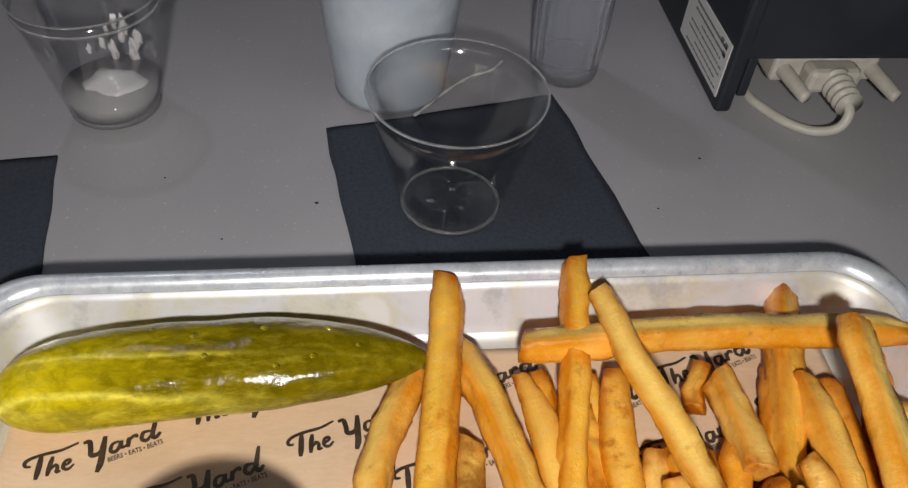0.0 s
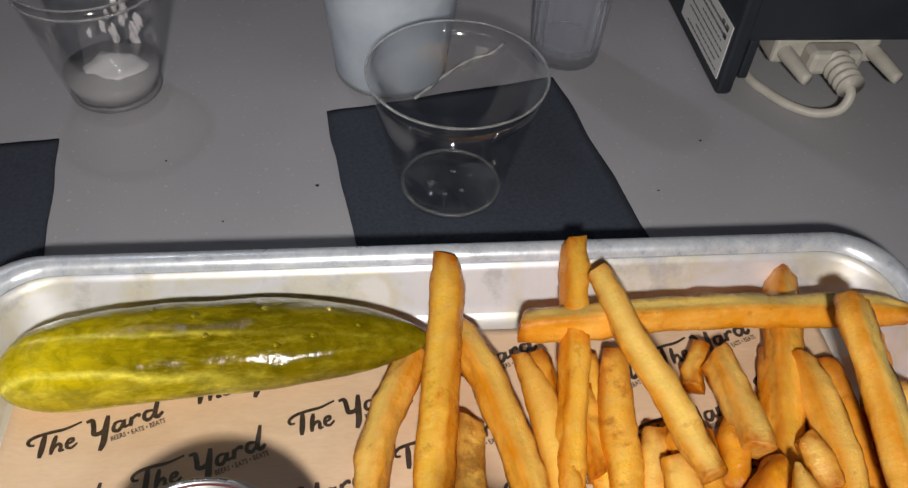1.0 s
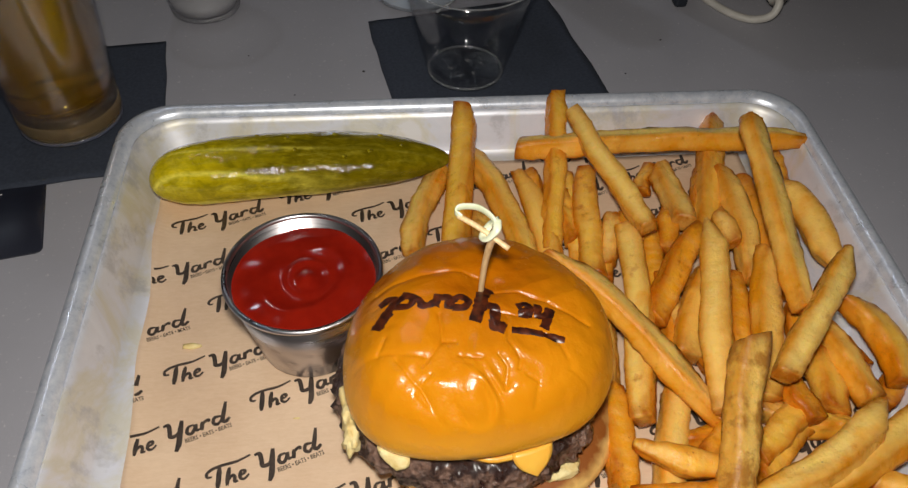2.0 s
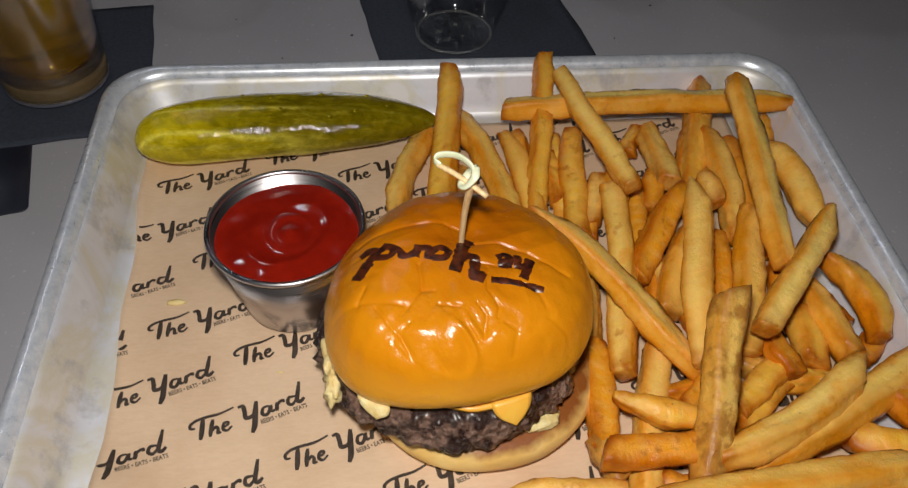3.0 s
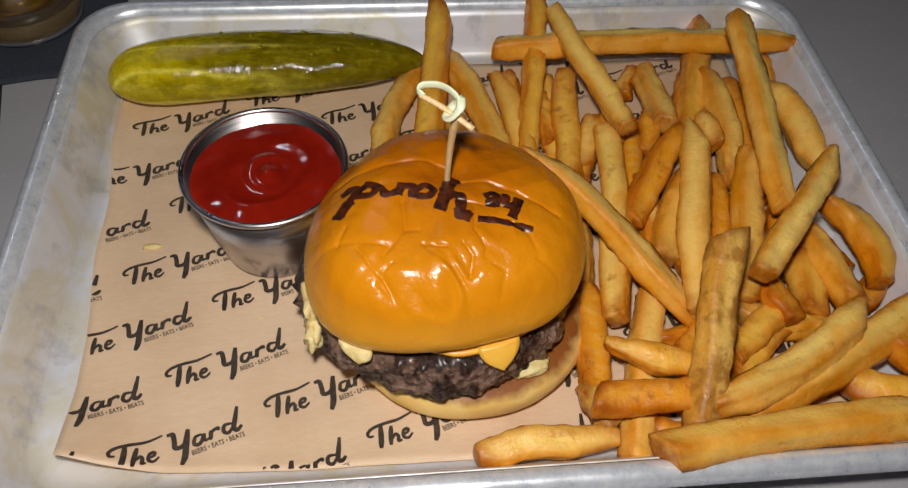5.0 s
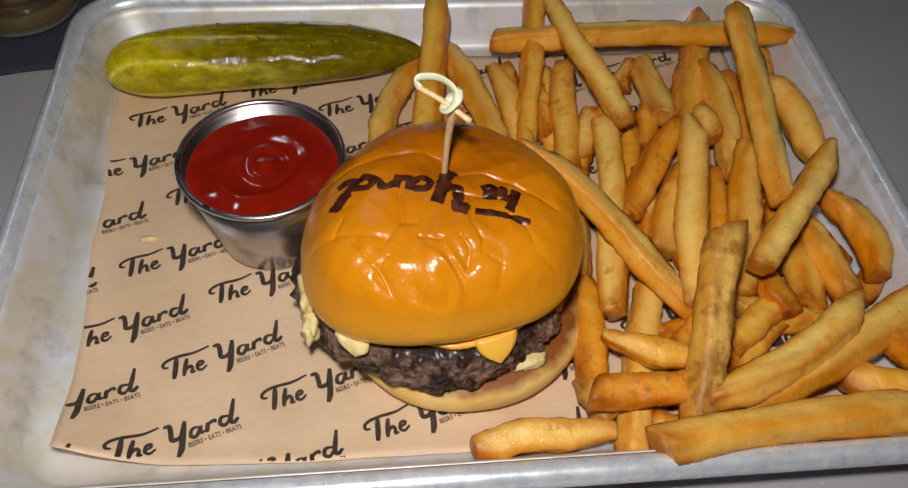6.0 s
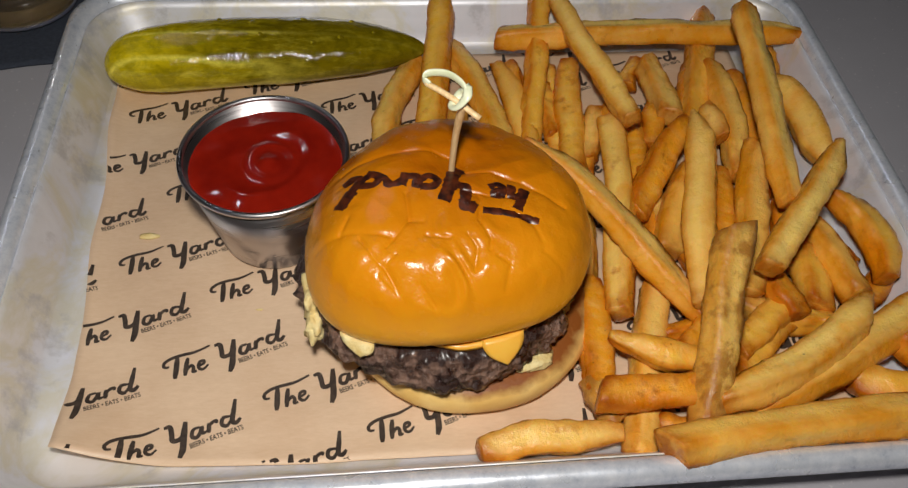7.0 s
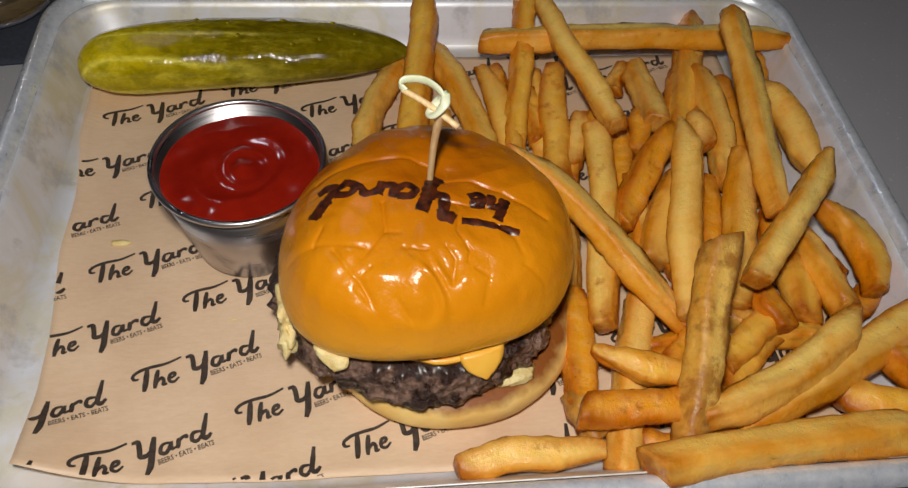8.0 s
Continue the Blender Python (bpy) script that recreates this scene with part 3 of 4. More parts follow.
def crease_depth(x, y):
    deep = 0.0
    for pts, depth, wide in CREASES:
        best = 1.0
        for (ax, ay), (bx, by) in zip(pts, pts[1:]):
            dx, dy = bx - ax, by - ay
            u = min(1, max(0, ((x - ax) * dx + (y - ay) * dy) / (dx * dx + dy * dy)))
            best = min(best, math.hypot(x - ax - u * dx, y - ay - u * dy))
        deep += 0.75 * depth * (0.7 * math.exp(-(best / (0.75 * wide)) ** 2) + 0.5 * math.exp(-(best / (3.0 * wide)) ** 2))
    return deep


def bun_relief(x, y, z):
    """Wrinkles, dents and the lower back of the bun, on its upper side alone."""
    up = max(0.0, min(1.0, (z - 0.044) / 0.012))
    back = max(0.0, y - BY - 0.004)
    puckers = noise.noise((x * 130 + 3 * noise.noise((x * 60, y * 60, 5)), y * 110, 11)) * math.exp(-((x + 0.016) / 0.026) ** 2 - ((y + 0.072) / 0.014) ** 2)
    fold = noise.noise((x * 60 + 2 * noise.noise((x * 40, y * 40, 2)), y * 60, 7))
    lift = 0.0014 * noise.noise((x * 45, y * 45, 0.5)) + 0.0009 * (0.5 - abs(fold)) + 0.0004 * noise.noise((x * 190, y * 190, 3)) + 0.0018 * puckers
    return up * (lift - 1.25 * crease_depth(x, y) * (0.75 + 0.5 * noise.noise((x * 120, y * 120, 6))) - 0.11 * back - 0.003 * math.exp(-((x + 0.012) ** 2 + (y + 0.034) ** 2) / 0.00006))


def bun_swell(a, z):
    """How far the bun's outline leaves a circle: broad front corners, a flat front and a pinched back."""
    def near(at, wide):
        turn = (a - at + math.pi) % (2 * math.pi) - math.pi
        return math.exp(-(turn / wide) ** 2)

    lump = 1 + 0.018 * math.sin(2 * a + 0.6) + 0.012 * math.sin(3 * a + 2.0) + 0.014 * noise.noise((2 * math.cos(a), 2 * math.sin(a), 3 + z * 30))
    lump *= 1 - 0.13 * max(0.0, min(1.0, (z - 0.038) / 0.022)) * near(2.65, 0.85)
    return lump * (1 + 0.075 * near(-2.48, 0.38) + 0.055 * near(-0.66, 0.40) - 0.05 * near(-1.50, 0.45))


def bun_drop(x, a, r, z):
    front = max(0.0, -math.sin(a)) * max(0.0, (0.05 - z) / 0.02) * r
    return 0.0028 * front + 0.036 * (x - BX) * max(0.0, (0.058 - z) / 0.02) * r + 0.0006 * r * noise.noise((4 * math.cos(a), 4 * math.sin(a), 8))


def bun_point(r, z, a):
    lump = bun_swell(a, z)
    x, y = BX + BUN_R * r * lump * math.cos(a), BY + BUN_R * r * lump * math.sin(a)
    return x, y, z + bun_relief(x, y, z) + bun_drop(x, a, r, z)


FINE = fine_profile(PROFILE, 18)
SEG = 380
bm = bmesh.new()
rings = [[bun_point(max(r, 0.004), z, 2 * math.pi * i / SEG) for i in range(SEG)] for r, z in FINE]
on_burger(loft(bm, rings), BUN, "top_bun", "glossy golden brioche bun top, wrinkled and branded")
TOPLINE = [(r, z) for r, z in FINE[:18 * 7 + 1]]


def bun_height(x, y):
    a = math.atan2(y - BY, x - BX)
    z = 0.064
    for _ in range(4):
        r0 = math.hypot(x - BX, y - BY) / (BUN_R * bun_swell(a, z))
        for (ra, za), (rb, zb) in zip(TOPLINE, TOPLINE[1:]):
            if ra <= r0 <= rb:
                z = za + (zb - za) * (r0 - ra) / max(rb - ra, 1e-6)
                break
    return z + bun_relief(x, y, z) + bun_drop(x, a, r0, z)


def char_mark(points, width):
    path = spline([(x, y, 0) for x, y in points], 10)
    n, rows = len(path), []
    bm = bmesh.new()
    for i, p in enumerate(path):
        ahead = (path[min(i + 1, n - 1)] - path[max(i - 1, 0)]).normalized()
        side = Vector((-ahead.y, ahead.x, 0))
        w = width / 2 * (0.95 + 0.28 * noise.noise((p.x * 700, p.y * 700, 2)))
        row = []
        for k in range(5):
            q = p + side * w * (k / 2 - 1)
            row.append(bm.verts.new((q.x, q.y, bun_height(q.x, q.y) + (0.00022 if 0 < k < 4 else -0.0001))))
        rows.append(row)
    for a, b in zip(rows, rows[1:]):
        for k in range(4):
            bm.faces.new((a[k], a[k + 1], b[k + 1], b[k]))
    bmesh.ops.recalc_face_normals(bm, faces=bm.faces)
    on_burger(bm, CHAR, "char_mark", "burnt dark brown brand stroke")


def brand_at(x, y):
    """The liner's mark, turned upside down and stretched over the bun."""
    wx = 0.0065 - 0.00152 * (x - 6.5) if x < 21.6 else -0.0165 - 0.00203 * (x - 21.6)
    return wx, -0.0512 - 0.00158 * y - 0.2 * (wx + 0.0165)


for points, width in [([(3.4, 0.5), (6.5, 0.2), (10, 0.0), (14.2, 0.3)], 0.95), ([(15.4, 0.4), (17.4, -0.2), (17.6, -1.6)], 1.6), ([(34.8, -2.4), (36.2, 0.2), (37.0, 1.6)], 1.75), ([(29.0, -3.2), (30.5, -5.6), (32.5, -7.0)], 0.9)] + BARS[1:]:
    char_mark([brand_at(*p) for p in points], 0.0031 * width)


def lumpy_disc(cx, cy, radius, z0, z1, lump, seed, fine=1.0, n=110, squash=1.0, pull=0.0):
    prof = [(0.0, z1), (0.55, z1), (0.85, z1 - 0.06 * (z1 - z0)), (0.96, z1 - 0.22 * (z1 - z0)), (1.0, (z0 + z1) / 2), (0.97, z0 + 0.2 * (z1 - z0)), (0.86, z0), (0.4, z0), (0.0, z0)]
    rings = []
    for r, z in fine_profile(prof, 5):
        ring = []
        for i in range(n):
            a = 2 * math.pi * i / n
            c, s = math.cos(a), math.sin(a)
            d = 1 + lump * noise.noise((2.2 * c + seed, 2.2 * s, z * 60)) + lump * 0.75 * fine * noise.noise((9 * c, 9 * s + seed, z * 300)) + lump * 0.5 * fine * noise.noise((22 * c, 22 * s + seed, z * 800))
            rr = max(r, 0.004) * radius * (1 + (d - 1) * r)
            ring.append((cx + rr * c, cy + rr * s * squash, z + 0.06 * lump * (z1 - z0) * noise.noise((rr * 300 * c, rr * 300 * s, seed)) - pull * r * max(0, -s)))
        rings.append(ring)
    return loft(bmesh.new(), rings)


on_burger(lumpy_disc(-0.0060, -0.0456, 0.0448, 0.0032, 0.0178, 0.025, 5.0, 0.2), HEEL, "bottom_bun", "toasted bun heel with a browned cut edge")
on_burger(lumpy_disc(-0.0155, -0.0408, 0.0470, 0.0168, 0.0352, 0.042, 2.0, 1.7, 300, pull=0.001), BEEF, "beef_patty", "dark seared ground beef patty")

# the slice of cheese: a rounded square that droops over the patty
bm = bmesh.new()
rings = []
for r in (0.004, 0.3, 0.6, 0.8, 0.9, 0.96, 1.0):
    ring = []
    for i in range(96):
        a = 2 * math.pi * i / 96
        b = a - radians(-64)
        sq = 0.0385 / max(abs(math.cos(b + math.pi / 4)), abs(math.sin(b + math.pi / 4))) ** 0.8
        rr = r * min(sq, 0.0405)
        droop = max(0.0, rr - 0.0435) * 1.2
        ring.append((-0.0135 + rr * math.cos(a), -0.0415 + rr * math.sin(a), 0.0362 - droop + 0.0005 * noise.noise((rr * 90 * math.cos(a), rr * 90 * math.sin(a), 2))))
    rings.append(ring)
rings += [[(x, y, z - 0.0016) for x, y, z in ring] for ring in reversed(rings)]
on_burger(loft(bm, rings), CHEESE, "cheese_slice", "melted orange cheese slice")


def flap(corners, thick, material, name, label):
    """A soft three-cornered tongue hanging down the patty's side."""
    (ax, ay, az), (bx, by, bz), (cx, cy, cz) = corners
    bm = bmesh.new()
    n, front, rear = 12, [], []
    for j in range(n + 1):
        u = j / n
        half = 0.5 * (1 - u ** 1.9) + 0.06
        mid = Vector(((ax + bx) / 2, (ay + by) / 2, (az + bz) / 2)).lerp(Vector((cx, cy, cz)), u)
        side = Vector((bx - ax, by - ay, bz - az))
        row = [mid + side * half * (2 * i / 8 - 1) + Vector((0, -0.0007 * (1 - (2 * i / 8 - 1) ** 2) - 0.0006 * math.sin(3.1 * u), 0)) for i in range(9)]
        front.append([bm.verts.new(p) for p in row])
        rear.append([bm.verts.new(p + Vector((0, thick, 0))) for p in row])
    for j in range(n):
        for i in range(8):
            bm.faces.new((front[j][i], front[j][i + 1], front[j + 1][i + 1], front[j + 1][i]))
            bm.faces.new((rear[j][i], rear[j + 1][i], rear[j + 1][i + 1], rear[j][i + 1]))
    rim = [(0, i) for i in range(8)] + [(j, 8) for j in range(n)] + [(n, 8 - i) for i in range(8)] + [(n - j, 0) for j in range(n)]
    for (j0, i0), (j1, i1) in zip(rim, rim[1:] + rim[:1]):
        bm.faces.new((front[j0][i0], rear[j0][i0], rear[j1][i1], front[j1][i1]))
    bmesh.ops.recalc_face_normals(bm, faces=bm.faces)
    return on_burger(bm, material, name, label)


flap(((-0.0055, -0.0812, 0.0374), (0.0062, -0.0784, 0.0384), (0.0018, -0.0850, 0.0316)), 0.0030, CHEESE, "cheese_corner", "orange cheese corner hanging over the patty")
flap(((-0.0480, -0.0760, 0.0378), (-0.0390, -0.0800, 0.0374), (-0.0428, -0.0812, 0.0338)), 0.0030, CRUMB, "sauce_corner", "pale cheese corner under the bun")


def blob(bm, at, size, seed, lump=0.35, n=3):
    made = bmesh.ops.create_icosphere(bm, subdivisions=n, radius=1.0)
    for vert in made["verts"]:
        d = 1 + lump * noise.noise(vert.co * 1.6 + Vector((seed, 0, 0))) + lump * 0.5 * noise.noise(vert.co * 4 + Vector((0, seed, 0)))
        vert.co = Vector([at[i] + vert.co[i] * d * size[i] for i in range(3)])
    return bm


bm = blob(bmesh.new(), (-0.0580, -0.0560, 0.0300), (0.0032, 0.0085, 0.0065), 3.0, 0.6)
blob(bm, (-0.0572, -0.0650, 0.0255), (0.0032, 0.0045, 0.0045), 6.0, 0.6)
on_burger(bm, CRUMB, "torn_bun_crumb", "pale torn bun crumb squeezed out at the side")
on_burger(blob(bmesh.new(), (0.0110, -0.0760, 0.0185), (0.0085, 0.0050, 0.0020), 9.0, 0.4), CRUMB, "sauce_edge", "pale sauce showing above the bun heel")

# ---- knotted pick ----
pick = thing("knotted_bamboo_pick", (-0.0127, -0.0352, 0.062), "bamboo cocktail pick with a green-skinned knot, stuck in the bun", "pick")


def on_pick(bm, material, name, label=""):
    ob = part(name, bm, material, pick, label)
    ob.location = (0.0127, 0.0352, -0.062)


on_pick(tube(bmesh.new(), spline([(-0.0130, -0.0350, 0.030), (-0.0128, -0.0372, 0.075), (-0.0117, -0.0420, 0.0985)], 6), lambda u: 0.0007 + 0.0007 * u, 8, 0.75), BAMBOO, "shaft")
on_pick(tube(bmesh.new(), spline([(-0.0214, -0.0345, 0.0990), (-0.0145, -0.0392, 0.0975), (-0.0072, -0.0452, 0.0952)], 6), 0.00095, 8, 0.8), BAMBOO, "tail")
on_pick(tube(bmesh.new(), spline([(-0.0205, -0.0352, 0.0990), (-0.0219, -0.0338, 0.1000), (-0.0203, -0.0330, 0.1012), (-0.0155, -0.0345, 0.1020), (-0.0118, -0.0385, 0.1018), (-0.0108, -0.0408, 0.0995)], 8), 0.00055, 10, 2.3), BAMBOO_SKIN, "loop", "green-skinned bamboo loop")
on_pick(tube(bmesh.new(), spline([(-0.0104, -0.0394, 0.1016), (-0.0109, -0.0424, 0.1006), (-0.0136, -0.0430, 0.0974), (-0.0144, -0.0405, 0.0962), (-0.0121, -0.0382, 0.0986), (-0.0104, -0.0390, 0.1014)], 8), 0.0013, 10, 0.5), BAMBOO_SKIN, "knot", "green-skinned bamboo knot")

# ---- ketchup ----
RX, RY, RZ = -0.0742, -0.0048, 0.0030
ramekin = thing("steel_ramekin", (RX, RY, RZ), "small stainless steel ramekin cup with a rolled lip", "ramekin")
prof = [(0.0002, 0.0012), (0.0185, 0.0012), (0.0200, 0.0024), (0.0274, 0.0402), (0.0282, 0.0402), (0.0208, 0.0020), (0.0195, 0.0), (0.0002, 0.0)]
part("cup_wall", lathe(prof, 96), STEEL, ramekin)
ring = [(0.0284 + 0.0011 * math.cos(2 * math.pi * k / 10), 0.0405 + 0.0011 * math.sin(2 * math.pi * k / 10)) for k in range(10)]
part("rolled_lip", lathe(ring, 96, True), STEEL, ramekin, "rolled steel lip")
rings = []
for j in range(40):
    r = 0.0003 + 0.0265 * j / 39
    ring = []
    for i in range(96):
        a = 2 * math.pi * i / 96
        x, y = r * math.cos(a), r * math.sin(a)
        swirl = math.sin(2 * a - r * 420)
        z = 0.0366 + 0.00015 * swirl * math.exp(-((r - 0.011) / 0.007) ** 2) + 0.0022 * math.exp(-((x - 0.001) ** 2 + (y + 0.001) ** 2) / 0.000012)
        coil = math.hypot(x - 0.0008, y + 0.0010)
        z += 0.0011 * math.exp(-((coil - 0.0075 - 0.0012 * math.sin(a + 1)) / 0.0016) ** 2) * (0.6 + 0.4 * math.sin(a - 0.8)) + 0.0009 * math.exp(-((coil - 0.0145 - 0.002 * math.sin(2 * a)) / 0.0022) ** 2) * (0.5 + 0.5 * math.sin(a + 2.2))
        z += 0.0012 * noise.noise((x * 45, y * 45, 4)) + 0.0005 * noise.noise((x * 100, y * 100, 14)) + 0.0001 * noise.noise((x * 160, y * 160, 9)) - 0.0008 * (r / 0.0257) ** 6
        ring.append((x, y, z))
    rings.append(ring)
rings += [[(0.0212 * math.cos(2 * math.pi * i / 96), 0.0212 * math.sin(2 * math.pi * i / 96), 0.012) for i in range(96)]]
ketchup = part("ketchup", loft(bmesh.new(), rings), KETCHUP)
ketchup.location = (RX, RY, RZ)
tagged(ketchup, "glossy swirled red ketchup filling the steel ramekin", "ketchup")

# ---- pickle ----
pickle = thing("dill_pickle", (-0.0803, 0.0857, 0.0025), "whole glossy green dill pickle with pale ribs", "pickle")
PL, PW, PH = 0.0692, 0.0168, 0.0131


def pickle_point(u, a):
    """u from -1 (blunt end) to 1 (tapered end)."""
    shape = (1 - abs(u) ** 6.0) ** 0.5 if u < 0 else (1 - u ** 2.3) ** 0.62
    wide = shape * (1.0 - 0.05 * u)
    c, s = math.cos(a), math.sin(a)
    d = 1 + 0.03 * noise.noise((u * 5, c * 2, s * 2)) + 0.016 * noise.noise((u * 17, c * 5, s * 5)) + 0.005 * math.cos(6 * (a - 2.43)) + 0.045 * noise.noise((u * 3.4, c * 1.5, s * 1.5 + 4)) * (1 - u * u)
    x = u * PL
    return x, 0.0035 * (1 - u * u) - 0.003 + 0.0035 * u + PW * wide * d * c, PH + PH * wide * d * s * (1.0 if s > 0 else 0.95)


rings = []
for j in range(61):
    u = -math.cos(math.pi * j / 60)
    u = max(-0.9995, min(0.9995, u))
    rings.append([pickle_point(u, 2 * math.pi * i / 64) for i in range(64)])
part("pickle_body", loft(bmesh.new(), rings), PICKLE, pickle)
for u, a, r in ((-0.10, 78, 0.0011), (-0.04, 105, 0.0009), (0.22, 70, 0.0012), (0.45, 112, 0.0010), (0.52, 68, 0.0009), (0.66, 95, 0.0008), (0.28, 122, 0.0009), (-0.3, 60, 0.0008)):
    x, y, z = pickle_point(u, radians(a))
    part("pickle_wart", blob(bmesh.new(), (x, y, z - r * 0.35), (r * 1.5, r * 1.1, r), u * 9, 0.3, 2), PICKLE, pickle)


# ---- fries ----
FRIES = []


def fry(p, q, width, bend, tone, tips=None):
    p, q = Vector(p), Vector(q)
    ahead = q - p
    length = ahead.length + width * 0.25
    x = ahead.normalized()
    y = Vector((0, 0, 1)).cross(x).normalized()
    z = x.cross(y)
    seed = len(FRIES) * 3.17
    rnd = random.Random(len(FRIES) + 5)
    turn, twist = radians(rnd.choice((-1, 1)) * rnd.uniform(8, 34)), radians(rnd.uniform(-24, 24))
    wy, wz = width * rnd.uniform(0.94, 1.06) / 2, width * rnd.uniform(0.82, 0.98) / 2
    cut0, cut1 = rnd.uniform(-0.55, 0.55), rnd.uniform(-0.55, 0.55)
    far0, far1 = rnd.uniform(0.008, 0.018), rnd.uniform(0.010, 0.024)
    lean0, lean1 = rnd.choice((-1, 1)) * wy, rnd.choice((-1, 1)) * wy
    tip0, tip1 = tips or (0.8 + 0.15 * rnd.random(), 0.8 + 0.15 * rnd.random())
    if tone < 0.2:
        tip0, tip1 = 0.95, 0.92
    bow = rnd.uniform(-0.0008, 0.0016)
    soft = rnd.uniform(4.5, 8.0)
    # Tone per face: sides and underside coloured as if shaded, top kept pale.
    faces = [rnd.uniform(0.5, 1.0), rnd.uniform(0.0, 0.3), rnd.uniform(0.5, 1.0), 0.7]
    skew, skew_at = rnd.uniform(-0.0016, 0.0016), rnd.uniform(0.25, 0.75)
    steps = 44
    rings, browned, toasted = [], [], []
    for j in range(steps + 1):
        u = j / steps
        u = 0.5 - 0.5 * math.cos(math.pi * u)
        head = min(1.0, tip0 + (1 - tip0) * (u * length / far0) ** 0.85)
        tail = min(1.0, tip1 + (1 - tip1) * ((1 - u) * length / far1) ** 0.85)
        grow = min(head, tail)
        aside = 0.7 * (lean0 * (1 - head) + lean1 * (1 - tail))
        flat = 0.45 + 0.55 * grow
        grow *= 1 + 0.12 * noise.noise((u * length * 32 + seed, 0, 3))
        thin = 1 + 0.16 * noise.noise((u * length * 28, seed, 9))
        ring = []
        for k in range(20):
            a = 2 * math.pi * (k + 0.5) / 20
            c, s = math.cos(a), math.sin(a)
            pw = (abs(c) ** soft + abs(s) ** soft) ** (-1 / soft)
            cy, cz = c * pw * wy * grow + aside, s * pw * wz * flat * thin
            rot = turn + twist * (u - 0.5)
            cy, cz = cy * math.cos(rot) - cz * math.sin(rot), cy * math.sin(rot) + cz * math.cos(rot)
            slant = (cut0 * (1 - u) ** 6 + cut1 * u ** 6) * cy
            d = noise.noise((u * length * 60 + seed, c * 1.1, s * 1.1)) * 0.0010 + noise.noise((u * length * 200, c * 2.5 + seed, s * 2.5)) * 0.0008 + noise.noise((u * length * 420, c * 4, s * 4 + seed)) * 0.0003
            arch = 1 - (2 * u - 1) ** 2
            ring.append(((u - 0.5) * length + slant, cy + d * c + bend * arch + skew * math.exp(-((u - skew_at) / 0.2) ** 2) * arch, cz + d * s + bow * arch))
            end = min(u, 1 - u) * length
            toasted.append(min(1.0, faces[int((a + math.pi / 4) / (math.pi / 2)) % 4] + 0.35 * abs(math.sin(2 * a)) ** 2.0))
            browned.append(min(1.0, 0.4 * abs(math.sin(2 * a)) ** 3.0 + 0.85 * math.exp(-end / 0.0042) + 0.35 * (1 - grow)))
        rings.append(ring)
    first = [Vector(v).lerp(sum((Vector(w) for w in rings[0]), Vector()) / 20, 0.3) - Vector((width * 0.05, 0, 0)) for v in rings[0]]
    last = [Vector(v).lerp(sum((Vector(w) for w in rings[-1]), Vector()) / 20, 0.3) + Vector((width * 0.05, 0, 0)) for v in rings[-1]]
    bm = loft(bmesh.new(), [first] + rings + [last])
    material = FRY_SKIN if tone < 0.2 else FRY_DEEP if tone < 0.42 else FRY if tone < 0.54 else FRY_PALE
    ob = part("french_fry", bm, material)
    mask = ob.data.attributes.new("browned", "FLOAT", "POINT")
    mask.data.foreach_set("value", [1.0] * 20 + browned + [1.0] * 20)
    mask = ob.data.attributes.new("toasted", "FLOAT", "POINT")
    mask.data.foreach_set("value", toasted[:20] + toasted + toasted[-20:])
    ob.matrix_world = Matrix(((x.x, y.x, z.x, (p.x + q.x) / 2), (x.y, y.y, z.y, (p.y + q.y) / 2), (x.z, y.z, z.z, (p.z + q.z) / 2), (0, 0, 0, 1)))
    words = "brown skin-on french fry in the heaped pile" if tone < 0.2 else "deep golden fried french fry in the heaped pile" if tone < 0.42 else "golden french fry in the heaped pile" if tone < 0.54 else "pale golden french fry in the heaped pile"
    tagged(ob, words, "french fry", "fries on the tray")
    FRIES.append(ob)


fry((-0.0029, 0.1119, 0.0240), (-0.0143, 0.0207, 0.0090), 0.0105, 0.0000, 0.50)
fry((-0.0030, 0.0955, 0.0100), (0.0168, 0.0194, 0.0080), 0.0105, 0.0052, 0.55, (0.60, 0.80))
fry((-0.0163, 0.0827, 0.0090), (-0.0325, 0.0322, 0.0080), 0.0105, -0.0035, 0.66)
fry((0.0435, 0.1172, 0.0270), (0.0280, 0.0305, 0.0090), 0.0095, 0.0000, 0.50)
fry((0.0492, 0.0998, 0.0300), (0.0659, 0.0254, 0.0280), 0.0100, 0.0000, 0.75, (0.80, 0.80))
fry((0.0207, 0.0845, 0.0220), (0.1584, 0.0845, 0.0220), 0.0100, 0.0030, 0.60, (0.80, 0.35))
fry((0.0224, 0.0788, 0.0090), (0.0282, 0.0160, 0.0080), 0.0105, 0.0015, 0.55, (0.60, 0.80))
fry((0.0449, 0.0806, 0.0070), (0.0380, 0.0178, 0.0070), 0.0065, 0.0010, 0.45)
fry((0.0537, 0.0779, 0.0100), (0.0454, 0.0154, 0.0090), 0.0110, -0.0030, 0.50)
fry((0.1241, 0.1101, 0.0140), (0.0981, 0.0339, 0.0100), 0.0110, 0.0000, 0.50)
fry((0.0855, 0.0724, 0.0150), (0.0888, 0.0385, 0.0160), 0.0110, 0.0015, 0.60)
